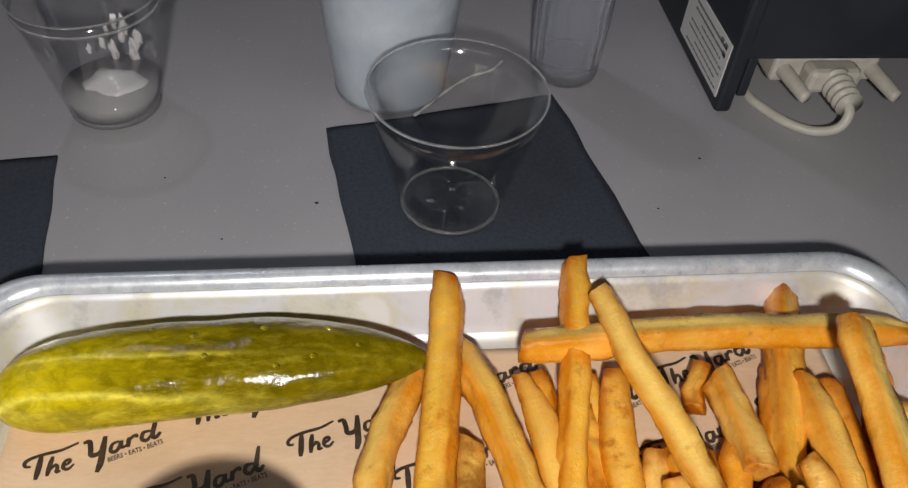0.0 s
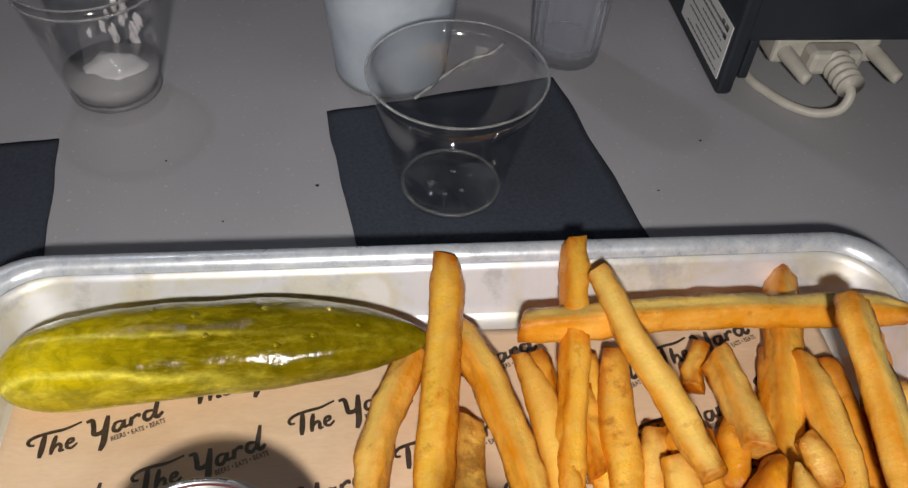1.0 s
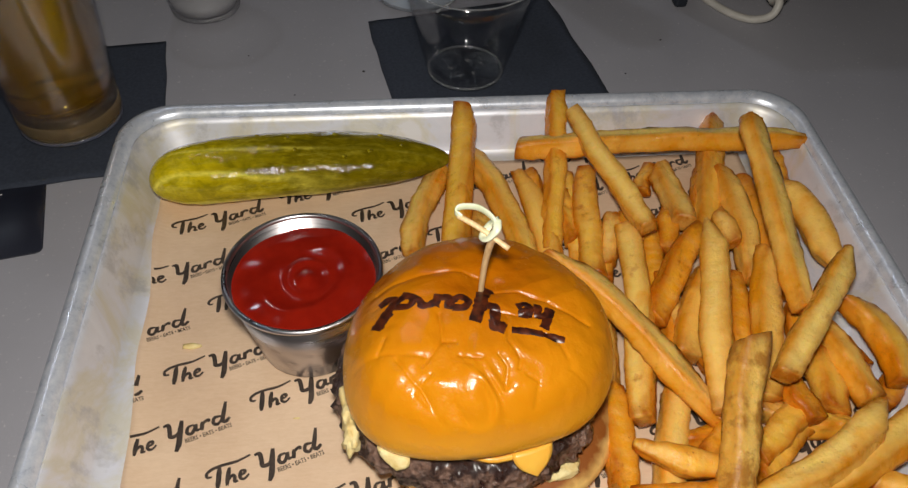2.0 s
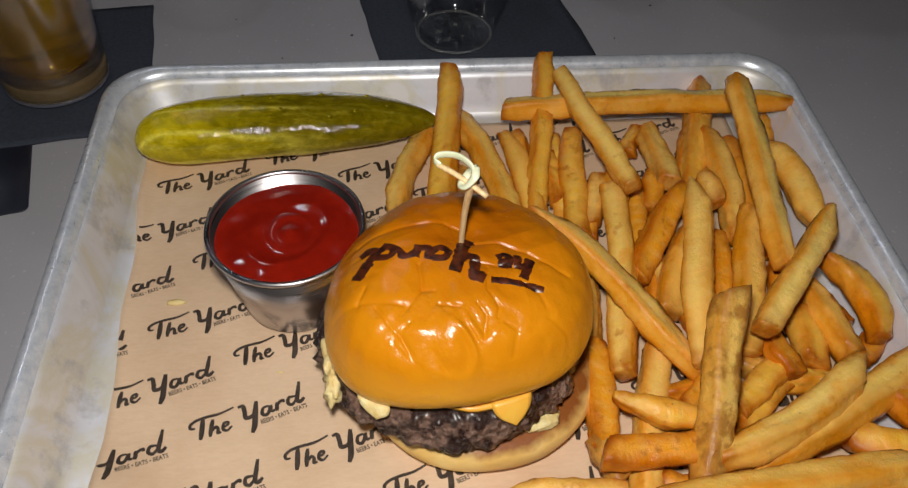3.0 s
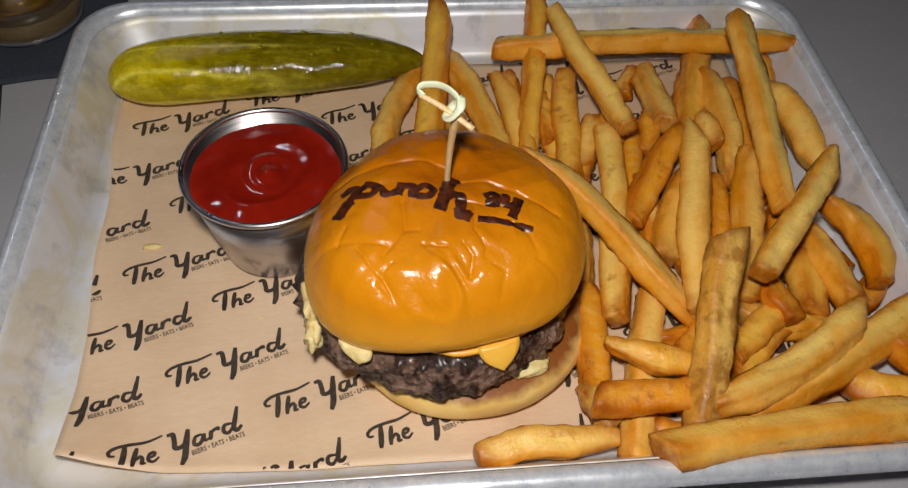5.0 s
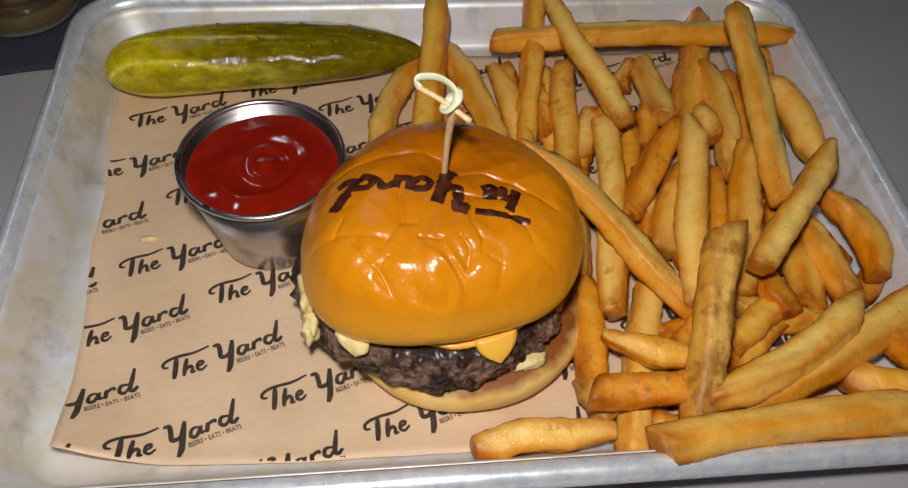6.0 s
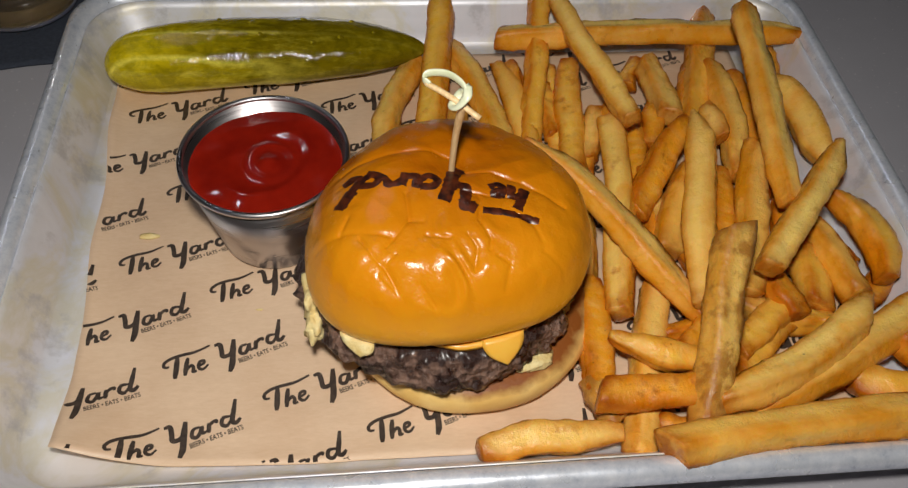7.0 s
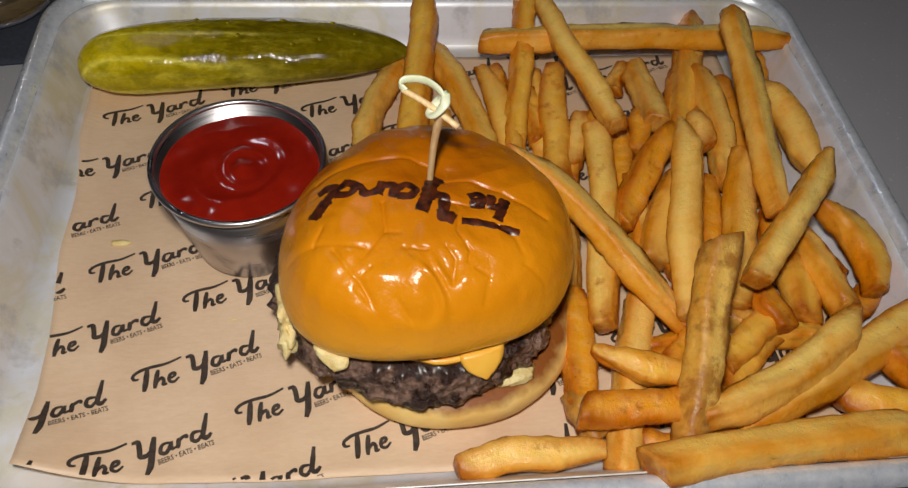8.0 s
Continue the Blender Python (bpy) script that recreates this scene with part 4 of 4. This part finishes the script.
fry((0.0880, 0.0515, 0.0110), (0.0801, 0.0297, 0.0080), 0.0100, 0.0000, 0.30)
fry((0.0847, 0.0817, 0.0090), (0.0781, 0.0669, 0.0080), 0.0080, 0.0000, 0.50)
fry((0.1170, 0.0704, 0.0140), (0.1080, 0.0078, 0.0120), 0.0110, 0.0020, 0.55, (0.70, 0.50))
fry((0.1219, 0.0731, 0.0450), (0.1175, -0.0192, 0.0260), 0.0105, 0.0000, 0.70, (0.60, 0.85))
fry((0.1437, 0.0012, 0.0320), (0.0978, -0.0524, 0.0300), 0.0095, -0.0015, 0.60, (0.25, 0.80))
fry((0.1296, -0.0211, 0.0140), (0.1344, -0.0542, 0.0140), 0.0105, 0.0000, 0.75)
fry((0.1395, -0.0149, 0.0200), (0.1468, -0.0507, 0.0180), 0.0110, 0.0050, 0.45, (0.80, 0.50))
fry((0.1405, 0.0600, 0.0170), (0.1450, 0.0046, 0.0160), 0.0125, 0.0022, 0.58, (0.45, 0.40))
fry((0.1486, 0.0848, 0.0110), (0.1427, 0.0572, 0.0110), 0.0070, 0.0000, 0.50)
fry((0.0624, 0.0344, 0.0160), (0.0466, -0.0561, 0.0130), 0.0110, 0.0010, 0.65)
fry((0.0220, 0.0053, 0.0340), (0.0735, -0.0614, 0.0140), 0.0105, 0.0030, 0.55, (0.40, 0.50))
fry((0.0936, 0.0216, 0.0300), (0.0756, -0.0589, 0.0220), 0.0115, -0.0015, 0.70, (0.15, 0.70))
fry((0.0928, 0.0300, 0.0180), (0.0636, -0.0129, 0.0140), 0.0105, -0.0030, 0.40, (0.50, 0.80))
fry((0.0880, 0.0116, 0.0140), (0.0731, -0.0279, 0.0100), 0.0115, -0.0010, 0.55, (0.50, 0.90))
fry((0.1043, 0.0391, 0.0200), (0.1059, 0.0236, 0.0180), 0.0095, 0.0000, 0.60, (0.60, 0.80))
fry((0.1156, 0.0114, 0.0220), (0.0958, -0.0508, 0.0140), 0.0110, 0.0000, 0.60, (0.50, 0.90))
fry((0.0818, -0.0470, 0.0440), (0.0652, -0.0994, 0.0180), 0.0115, -0.0010, 0.10)
fry((0.1236, -0.0311, 0.0100), (0.1210, -0.0543, 0.0090), 0.0110, 0.0000, 0.45)
fry((0.1320, -0.0647, 0.0240), (0.0693, -0.0977, 0.0220), 0.0105, 0.0025, 0.75, (0.20, 0.50))
fry((0.1676, -0.0560, 0.0180), (0.0816, -0.0977, 0.0150), 0.0115, 0.0015, 0.65, (0.80, 0.30))
fry((0.1206, -0.0871, 0.0120), (0.1526, -0.0956, 0.0160), 0.0110, -0.0020, 0.50)
fry((0.0485, -0.1137, 0.0270), (0.1331, -0.1068, 0.0240), 0.0115, 0.0020, 0.80)
fry((-0.0056, -0.1048, 0.0100), (0.0371, -0.1019, 0.0090), 0.0110, 0.0025, 0.70, (0.60, 0.50))
fry((0.0635, -0.0434, 0.0090), (0.0427, -0.1072, 0.0090), 0.0105, 0.0000, 0.60)
fry((0.0399, -0.0718, 0.0180), (0.0707, -0.0786, 0.0180), 0.0095, -0.0025, 0.50, (0.30, 0.70))
fry((0.0330, -0.0911, 0.0200), (0.0673, -0.0898, 0.0190), 0.0110, -0.0015, 0.35)
fry((0.0389, -0.0435, 0.0110), (0.0345, -0.0867, 0.0100), 0.0110, 0.0000, 0.30)
fry((0.0340, -0.0824, 0.0100), (0.0380, -0.0952, 0.0090), 0.0105, 0.0000, 0.15)
fry((0.0423, -0.0061, 0.0100), (0.0372, -0.0440, 0.0090), 0.0090, 0.0010, 0.55)
fry((0.0597, 0.0481, 0.0100), (0.0515, 0.0214, 0.0090), 0.0085, 0.0000, 0.55)
fry((0.1050, -0.0446, 0.0090), (0.1109, -0.0589, 0.0080), 0.0100, 0.0000, 0.30)
fry((0.0953, -0.0517, 0.0080), (0.1097, -0.0589, 0.0070), 0.0090, 0.0000, 0.10)
fry((0.0525, -0.0983, 0.0080), (0.0656, -0.1002, 0.0080), 0.0095, 0.0000, 0.30)
fry((0.1392, -0.0730, 0.0160), (0.1549, -0.0888, 0.0180), 0.0105, -0.0020, 0.40)
fry((0.1299, 0.0723, 0.0070), (0.1220, 0.0169, 0.0070), 0.0095, 0.0000, 0.30)
fry((0.0605, -0.0650, 0.0080), (0.0763, -0.0611, 0.0080), 0.0070, 0.0000, 0.40)
fry((0.0665, -0.0725, 0.0120), (0.0795, -0.0586, 0.0140), 0.0075, 0.0000, 0.35)
fry((-0.0008, 0.0575, 0.0060), (-0.0023, 0.0229, 0.0060), 0.0095, 0.0000, 0.05)
fry((0.0665, 0.0493, 0.0120), (0.0646, 0.0315, 0.0120), 0.0090, 0.0000, 0.60)
fry((0.0388, 0.0663, 0.0080), (0.0394, 0.0366, 0.0080), 0.0080, 0.0000, 0.45)
fry((0.1424, 0.0646, 0.0080), (0.1264, 0.0010, 0.0080), 0.0080, 0.0000, 0.35)
fry((0.1303, 0.0115, 0.0070), (0.1295, -0.0256, 0.0070), 0.0090, 0.0000, 0.40)
fry((0.1027, 0.0099, 0.0100), (0.0922, -0.0391, 0.0090), 0.0100, 0.0000, 0.40)
fry((0.0721, 0.0131, 0.0080), (0.0666, -0.0363, 0.0070), 0.0090, 0.0000, 0.35)
fry((0.0548, 0.0442, 0.0070), (0.0495, 0.0151, 0.0070), 0.0090, 0.0000, 0.45)
fry((0.0748, 0.0478, 0.0080), (0.0675, 0.0037, 0.0080), 0.0090, 0.0010, 0.40)
fry((0.0758, -0.0164, 0.0080), (0.0723, 0.0035, 0.0080), 0.0100, 0.0000, 0.15)
fry((0.0794, -0.0259, 0.0070), (0.0814, -0.0397, 0.0070), 0.0090, 0.0000, 0.40)
fry((0.1242, -0.0070, 0.0100), (0.1218, -0.0268, 0.0090), 0.0090, 0.0000, 0.40)
fry((0.1356, -0.0209, 0.0080), (0.1418, -0.0355, 0.0080), 0.0080, 0.0000, 0.35)
fry((0.1104, 0.0779, 0.0080), (0.0953, 0.0361, 0.0080), 0.0080, 0.0000, 0.45)
fry((0.1494, -0.0456, 0.0100), (0.1423, -0.0544, 0.0100), 0.0090, 0.0000, 0.20)
fry((0.0256, 0.0807, 0.0080), (0.0294, 0.0370, 0.0080), 0.0090, 0.0010, 0.40)
fry((0.0868, -0.0721, 0.0100), (0.1096, -0.0564, 0.0100), 0.0105, 0.0010, 0.45)
fry((0.1043, -0.0448, 0.013), (0.1093, -0.0609, 0.013), 0.0095, 0.0010, 0.35)
fry((0.0867, -0.0796, 0.007), (0.1056, -0.0617, 0.007), 0.0100, 0.0010, 0.45)
fry((0.0983, -0.0576, 0.007), (0.1249, -0.0628, 0.007), 0.0100, 0.0010, 0.45)

# ---- napkins and drinks ----
def napkin(corners, label):
    a, b, c, d = [Vector((*p, 0)) for p in corners]
    bm = bmesh.new()
    n = 26
    rings = []
    for layer, lift in ((0, 0.0003), (1, 0.0011)):
        rows = []
        for j in range(n + 1):
            row = []
            for i in range(n + 1):
                u, w = i / n, j / n
                p = a.lerp(b, u).lerp(d.lerp(c, u), w)
                edge = 0.0012 * noise.noise((p.x * 45, p.y * 45, 3)) * (1 if i in (0, n) or j in (0, n) else 0)
                row.append(bm.verts.new((p.x + edge, p.y + edge, lift + (0.0006 * layer * (0.5 + noise.noise((p.x * 60, p.y * 60, 8)))))))
            rows.append(row)
        for j in range(n):
            for i in range(n):
                bm.faces.new((rows[j][i], rows[j][i + 1], rows[j + 1][i + 1], rows[j + 1][i]))
        rings.append(rows)
    lo, hi = rings
    border = [(0, i) for i in range(n)] + [(i, n) for i in range(n)] + [(n, n - i) for i in range(n)] + [(n - i, 0) for i in range(n)]
    for (j0, i0), (j1, i1) in zip(border, border[1:] + border[:1]):
        bm.faces.new((lo[j0][i0], lo[j1][i1], hi[j1][i1], hi[j0][i0]))
    bmesh.ops.recalc_face_normals(bm, faces=bm.faces)
    ob = part("cocktail_napkin", bm, NAPKIN)
    return tagged(ob, label, "napkin", "cocktail napkins")


napkin([(-0.0345, 0.1320), (0.0860, 0.1330), (0.0636, 0.2553), (-0.0497, 0.2292)], "dark navy paper cocktail napkin under the empty cup")
napkin([(-0.2700, 0.0830), (-0.1500, 0.1040), (-0.1660, 0.2128), (-0.2850, 0.2000)], "dark navy paper cocktail napkin under the beer")


def plastic_cup(at, base, rim, height, label):
    cup = thing("plastic_cup", (*at, 0.0016), label, "cup", "clear plastic cups")
    w = 0.0006
    prof = [(0.0005, 0.0022), (base - 0.0015, 0.0022), (base - w, 0.0035)]
    prof += [(base - w + (rim - base) * k / 6, 0.0035 + (height - 0.0035) * k / 6) for k in range(1, 7)]
    prof += [(base + (rim - base) * k / 6, height * k / 6) for k in range(6, -1, -1)]
    prof += [(base - 0.002, 0.0), (base - 0.003, 0.0012), (0.0005, 0.0014)]
    part("cup_wall", lathe(prof, 72), PLASTIC, cup)
    ring = [(rim - 0.0002 + 0.0005 * math.cos(2 * math.pi * k / 8), height + 0.0005 * math.sin(2 * math.pi * k / 8)) for k in range(8)]
    part("lip", lathe(ring, 72, True), LIP, cup, "rolled clear lip")
    ring = [(base - 0.0006 + 0.0008 * math.cos(2 * math.pi * k / 8), 0.0014 + 0.0008 * math.sin(2 * math.pi * k / 8)) for k in range(8)]
    part("base_ring", lathe(ring, 72, True), LIP, cup, "thick clear base ring")
    return cup


plastic_cup((0.0045, 0.1778), 0.0212, 0.0350, 0.0585, "empty clear plastic cup on a navy napkin")
# Small clear beads, added to imitate glints on the empty cup's floor.
for x, y, w in ((-0.0040, 0.1760, 0.0016), (0.0085, 0.1710, 0.0011), (0.0060, 0.1830, 0.0013), (0.0135, 0.1800, 0.0009), (0.0012, 0.1690, 0.0010)):
    drop = part("glint_bead", blob(bmesh.new(), (x, y, 0.0042), (w, w * 0.8, 0.0006), x * 300, 0.3), LIP)
    tagged(drop, "clear bead added as a glint on the cup floor", "drop", "drops in the empty cup")
cup = plastic_cup((-0.1478, 0.2500), 0.0203, 0.0312, 0.0590, "clear plastic cup with melting ice on the counter")
ring = [(0.0303 + 0.0006 * math.cos(2 * math.pi * k / 8), 0.0540 + 0.0006 * math.sin(2 * math.pi * k / 8)) for k in range(8)]
part("stacking_ring", lathe(ring, 72, True), LIP, cup, "second clear ring below the lip")
water = part("melt_water", lathe([(0.0004, 0.0030), (0.0190, 0.0030), (0.0212, 0.0120), (0.0004, 0.0120)], 48), WATER)
water.location = (-0.1478, 0.2500, 0.0016)
tagged(water, "shallow clear melt water in the plastic cup", "water")
ice = part("ice_lump", blob(bmesh.new(), (-0.1465, 0.2500, 0.0115), (0.0150, 0.0115, 0.0050), 4.0, 0.35), ICE)
# White lumps added in place of the reflections on the inner back wall.
for x, y, z, w in ((-0.1590, 0.2668, 0.0200, 0.0018), (-0.1420, 0.2704, 0.0310, 0.0030), (-0.1460, 0.2706, 0.0330, 0.0024), (-0.1355, 0.2660, 0.0270, 0.0030), (-0.1500, 0.2700, 0.0290, 0.0016), (-0.1400, 0.2690, 0.0165, 0.0034), (-0.1530, 0.2690, 0.0230, 0.0022), (-0.1440, 0.2702, 0.0260, 0.0026), (-0.1385, 0.2680, 0.0220, 0.0024), (-0.1490, 0.2695, 0.0185, 0.0034)):
    slush = part("reflection_lump", blob(bmesh.new(), (x, y, z), (w * 0.6, 0.0010, w * 1.5), x * 300, 0.7), ICE)
    tagged(slush, "white lump added for the reflections inside the plastic cup", "ice", "slush in the cup")
tagged(ice, "melting white lump of ice in the plastic cup", "ice")

# tall cup with a cloudy pale drink
tall = thing("frosted_tumbler", (-0.0180, 0.2670, 0), "frosted tumbler full of a cloudy pale blue drink", "tumbler")
prof = [(0.0005, 0.0), (0.0240, 0.0), (0.0268, 0.0012), (0.0276, 0.004)] + [(0.0276 + 0.0125 * k / 6, 0.004 + 0.116 * k / 6) for k in range(1, 7)]
prof += [(0.0393, 0.120)] + [(0.0267 + 0.0125 * k / 6, 0.004 + 0.116 * k / 6) for k in range(5, 0, -1)] + [(0.0255, 0.005), (0.0005, 0.005)]
part("cup_wall", lathe(prof, 64), FROST, tall)
ring = [(0.0262 + 0.0016 * math.cos(2 * math.pi * k / 10), 0.0018 + 0.0016 * math.sin(2 * math.pi * k / 10)) for k in range(10)]
part("base_ring", lathe(ring, 64, True), LIP, tall, "clear thick base ring")
ring = [(0.0397 + 0.0010 * math.cos(2 * math.pi * k / 10), 0.1202 + 0.0010 * math.sin(2 * math.pi * k / 10)) for k in range(10)]
part("lip", lathe(ring, 64, True), LIP, tall, "rolled clear lip")
drink = part("cloudy_drink", lathe([(0.0005, 0.0052), (0.0250, 0.0052), (0.0370, 0.1080), (0.0005, 0.1080)], 48), FROST)
drink.location = (-0.0180, 0.2670, 0)
tagged(drink, "cloudy pale blue iced drink filling the tumbler", "drink")

# straight glass with a heavy base
glass = thing("water_glass", (0.0725, 0.2770, 0), "clear straight glass with a heavy base", "glass")
n, rings = 72, []
wall = [(0.0176, 0.0075)] + [(0.0178 + 0.0024 * k / 8, 0.008 + 0.102 * k / 8) for k in range(9)] + [(0.0192, 0.1102)] + [(0.0164 + 0.0027 * k / 8, 0.014 + 0.096 * k / 8) for k in range(7, -1, -1)] + [(0.0150, 0.0105)]
for r0, z in wall:
    flute = max(0.0, 1 - abs(z - 0.03) / 0.035)
    rings.append([(r0 * (1 + 0.045 * flute * math.cos(18 * 2 * math.pi * i / n)) * math.cos(2 * math.pi * i / n), r0 * (1 + 0.045 * flute * math.cos(18 * 2 * math.pi * i / n)) * math.sin(2 * math.pi * i / n), z) for i in range(n)])
rings.append(rings[0])
bm = loft(bmesh.new(), rings, False, False)
bmesh.ops.remove_doubles(bm, verts=bm.verts, dist=1e-6)
part("glass_wall", bm, GLASS, glass)
part("glass_base", lathe([(0.0005, 0.0006), (0.0150, 0.0004), (0.0172, 0.0014), (0.0178, 0.0040), (0.0177, 0.0078), (0.0150, 0.0106), (0.008, 0.0092), (0.0005, 0.0086)], 72), BASE_GLASS, glass, "thick clear glass base")

# beer
beer_glass = thing("beer_glass", (-0.2022, 0.1432, 0.0016), "tall beer glass with a heavy base on a navy napkin", "beer glass")
prof = [(0.0240, 0.0125)] + [(0.0256 + 0.0065 * k / 8, 0.013 + 0.117 * k / 8) for k in range(9)] + [(0.0308, 0.1302)] + [(0.0246 + 0.0060 * k / 8, 0.018 + 0.112 * k / 8) for k in range(7, -1, -1)]
part("glass_wall", lathe(prof, 80, True), THIN_GLASS, beer_glass)
part("glass_base", lathe([(0.0005, 0.0010), (0.0200, 0.0006), (0.0236, 0.0010), (0.0252, 0.0032), (0.0256, 0.007), (0.0256, 0.0128), (0.0225, 0.0160), (0.012, 0.0132), (0.0005, 0.0122)], 80), BASE_AMBER, beer_glass, "thick clear glass base coloured amber for light through the beer")
# Ring added only to imitate blue glints in the clear base.
for r, z, wide in ((0.0243, 0.0030, 0.0014),):
    ring = [(r + wide * math.cos(2 * math.pi * k / 10), z + wide * math.sin(2 * math.pi * k / 10)) for k in range(10)]
    part("base_glint_ring", lathe(ring, 80, True), BLUISH, beer_glass, "bluish ring added for the glints on the glass base")
beer = part("beer", lathe([(0.0005, 0.0127), (0.0120, 0.0137), (0.0224, 0.0167), (0.0240, 0.0200), (0.0296, 0.1120), (0.0005, 0.1120)], 72), BEER)
beer.location = (-0.2022, 0.1432, 0.0016)
tagged(beer, "amber beer filling the tall glass", "beer")

# bank card half under the napkin
card = thing("plastic_card", (-0.2420, 0.0681, 0), "black plastic card with a white print line, partly under a napkin", "card")
rings = [[(x, y, z) for x, y in rounded(0.0428 - i, 0.0270 - i, 0.0032 - i, 8)] for i, z in ((0.0002, 0.0), (0.0, 0.0002), (0.0, 0.0006), (0.0002, 0.0008))]
part("card_body", loft(bmesh.new(), rings), CARD, card)
bm = box(bmesh.new(), 0.0170, 0.0150, 0.00082, 0.0235, 0.0158, 0.00092)
box(bm, 0.0170, 0.0120, 0.00082, 0.0178, 0.0150, 0.00092)
part("card_print", bm, LABEL, card, "small white print mark", smooth=False)
card.rotation_euler = (0, 0, radians(11.9))

# ---- receipt printer ----
printer = thing("receipt_printer", (0.2322, 0.3185, 0), "dark plastic receipt printer with cables plugged in behind", "printer")


def on_printer(bm, material, name, label="", parent=None):
    ob = part(name, bm, material, parent or printer, label, smooth=False)
    if parent is None:
        ob.location = (-0.235, -0.32, 0)
    return ob


bm = box(bmesh.new(), 0.1462, 0.2420, 0.0300, 0.3300, 0.4100, 0.1300, 0.003)
on_printer(bm, CASE, "printer_case")
on_printer(box(bmesh.new(), 0.1455, 0.2405, 0.0006, 0.1540, 0.4100, 0.1290, 0.0022), CASE, "side_cheek")
on_printer(box(bmesh.new(), 0.3250, 0.2405, 0.0006, 0.3320, 0.4100, 0.1290, 0.0022), CASE, "side_cheek")
on_printer(box(bmesh.new(), 0.1540, 0.2900, 0.0006, 0.3250, 0.4050, 0.0300, 0.001), CASE, "connector_panel")
on_printer(box(bmesh.new(), 0.1560, 0.2440, 0.0080, 0.1610, 0.2520, 0.0300, 0.001), CASE, "cable_clip")
label = on_printer(box(bmesh.new(), 0.1449, 0.2440, 0.0080, 0.1455, 0.3050, 0.0370), LABEL, "rating_label", "white rating label with small print")
bm = bmesh.new()
rnd = random.Random(3)
for row in range(7):
    z = 0.0105 + row * 0.0036
    y = 0.2475 + (0.004 if row in (1, 4) else 0.0)
    while y < 0.294 - (0.012 if row % 3 == 1 else 0.0):
        w = rnd.uniform(0.0015, 0.0042)
        box(bm, 0.14470, y, z, 0.14492, y + w, z + (0.0008 if row < 5 else 0.0012))
        y += w + rnd.uniform(0.0005, 0.0011)
for y, z in ((0.2475, 0.0335), (0.2530, 0.0335), (0.2475, 0.0290)):
    box(bm, 0.14470, y, z - 0.0012, 0.14492, y + 0.0036, z + 0.0014)
bars = part("label_print", bm, LABEL_INK, label, "dark unreadable print", smooth=False)

# connector and cable
plug = thing("serial_plug", (0.197, 0.2445, 0.012), "beige serial cable plug with two thumbscrews", "plug")


def on_plug(bm, name, label="", smooth=True):
    ob = part(name, bm, BEIGE, plug, label, smooth)
    ob.location = (-0.2, -0.245, -0.012)
    return ob


bm = box(bmesh.new(), 0.1740, 0.2500, 0.0120, 0.2290, 0.2900, 0.0260, 0.002)
on_plug(bm, "hood", smooth=False)
bm = box(bmesh.new(), 0.1880, 0.2380, 0.0125, 0.2150, 0.2505, 0.0255, 0.003)
on_plug(bm, "hood_neck", smooth=False)
for x in (0.1790, 0.2255):
    on_plug(tube(bmesh.new(), [Vector((x, 0.262, 0.019)), Vector((x + 0.001, 0.250, 0.0187)), Vector((x + 0.003, 0.238, 0.0180)), Vector((x + 0.0045, 0.2300, 0.0172)), Vector((x + 0.005, 0.2288, 0.0172))], lambda u: 0.0043 - 0.0014 * u, 14), "thumbscrew")
path = [Vector((0.2020, 0.2400 - 0.0185 * k / 24, 0.0190 - 0.0006 * k / 24)) for k in range(25)]
on_plug(tube(bmesh.new(), path, lambda u: 0.0070 - 0.0012 * u + 0.0009 * math.cos(u * 2 * math.pi * 4), 16), "strain_relief", "ribbed strain relief")
cable = part("serial_cable", tube(bmesh.new(), spline([(0.1990, 0.2240, 0.0184), (0.1992, 0.2185, 0.0150), (0.1955, 0.2165, 0.0080), (0.1870, 0.2205, 0.0032), (0.1770, 0.2275, 0.0026), (0.1690, 0.2390, 0.0026), (0.1640, 0.2520, 0.0026), (0.1650, 0.2800, 0.0026)], 10), 0.0024, 12), BEIGE)
tagged(cable, "beige round cable looping over the counter", "cable")

# ---- litter on the counter and liner ----
wrap = part("straw_wrapper", tube(bmesh.new(), spline([(-0.0077, 0.2373, 0.0022), (-0.0001, 0.2464, 0.0020), (0.0125, 0.2606, 0.0022), (0.0238, 0.2705, 0.0020), (0.0333, 0.2745, 0.0022), (0.0415, 0.2839, 0.0022)], 8), lambda u: 0.0007 + 0.0003 * math.sin(u * 40), 8, 0.7), LABEL)
tagged(wrap, "thin twisted white straw wrapper on the counter", "wrapper")
for x, y, r in ((-0.0525, 0.1800, 0.0005), (-0.1180, 0.1980, 0.0003), (0.0960, 0.1720, 0.0003), (-0.0900, 0.1600, 0.0003), (0.1250, 0.2050, 0.0004)):
    tagged(part("crumb", blob(bmesh.new(), (x, y, r * 0.7), (r * 1.6, r, r), x * 90, 0.5, 2), SPECK), "tiny dark crumb on the grey counter", "crumb", "crumbs")
for x, y, r in ((-0.1225, -0.0065, 0.0016), (-0.0790, -0.0420, 0.0005)):
    tagged(part("fry_crumb", blob(bmesh.new(), (x, y, liner_z(x, y) + r * 0.3), (r * 2.6, r * 0.9, r * 0.5), x * 90, 0.5, 2), CRUMB), "small pale fry crumb on the liner paper", "crumb", "crumbs")
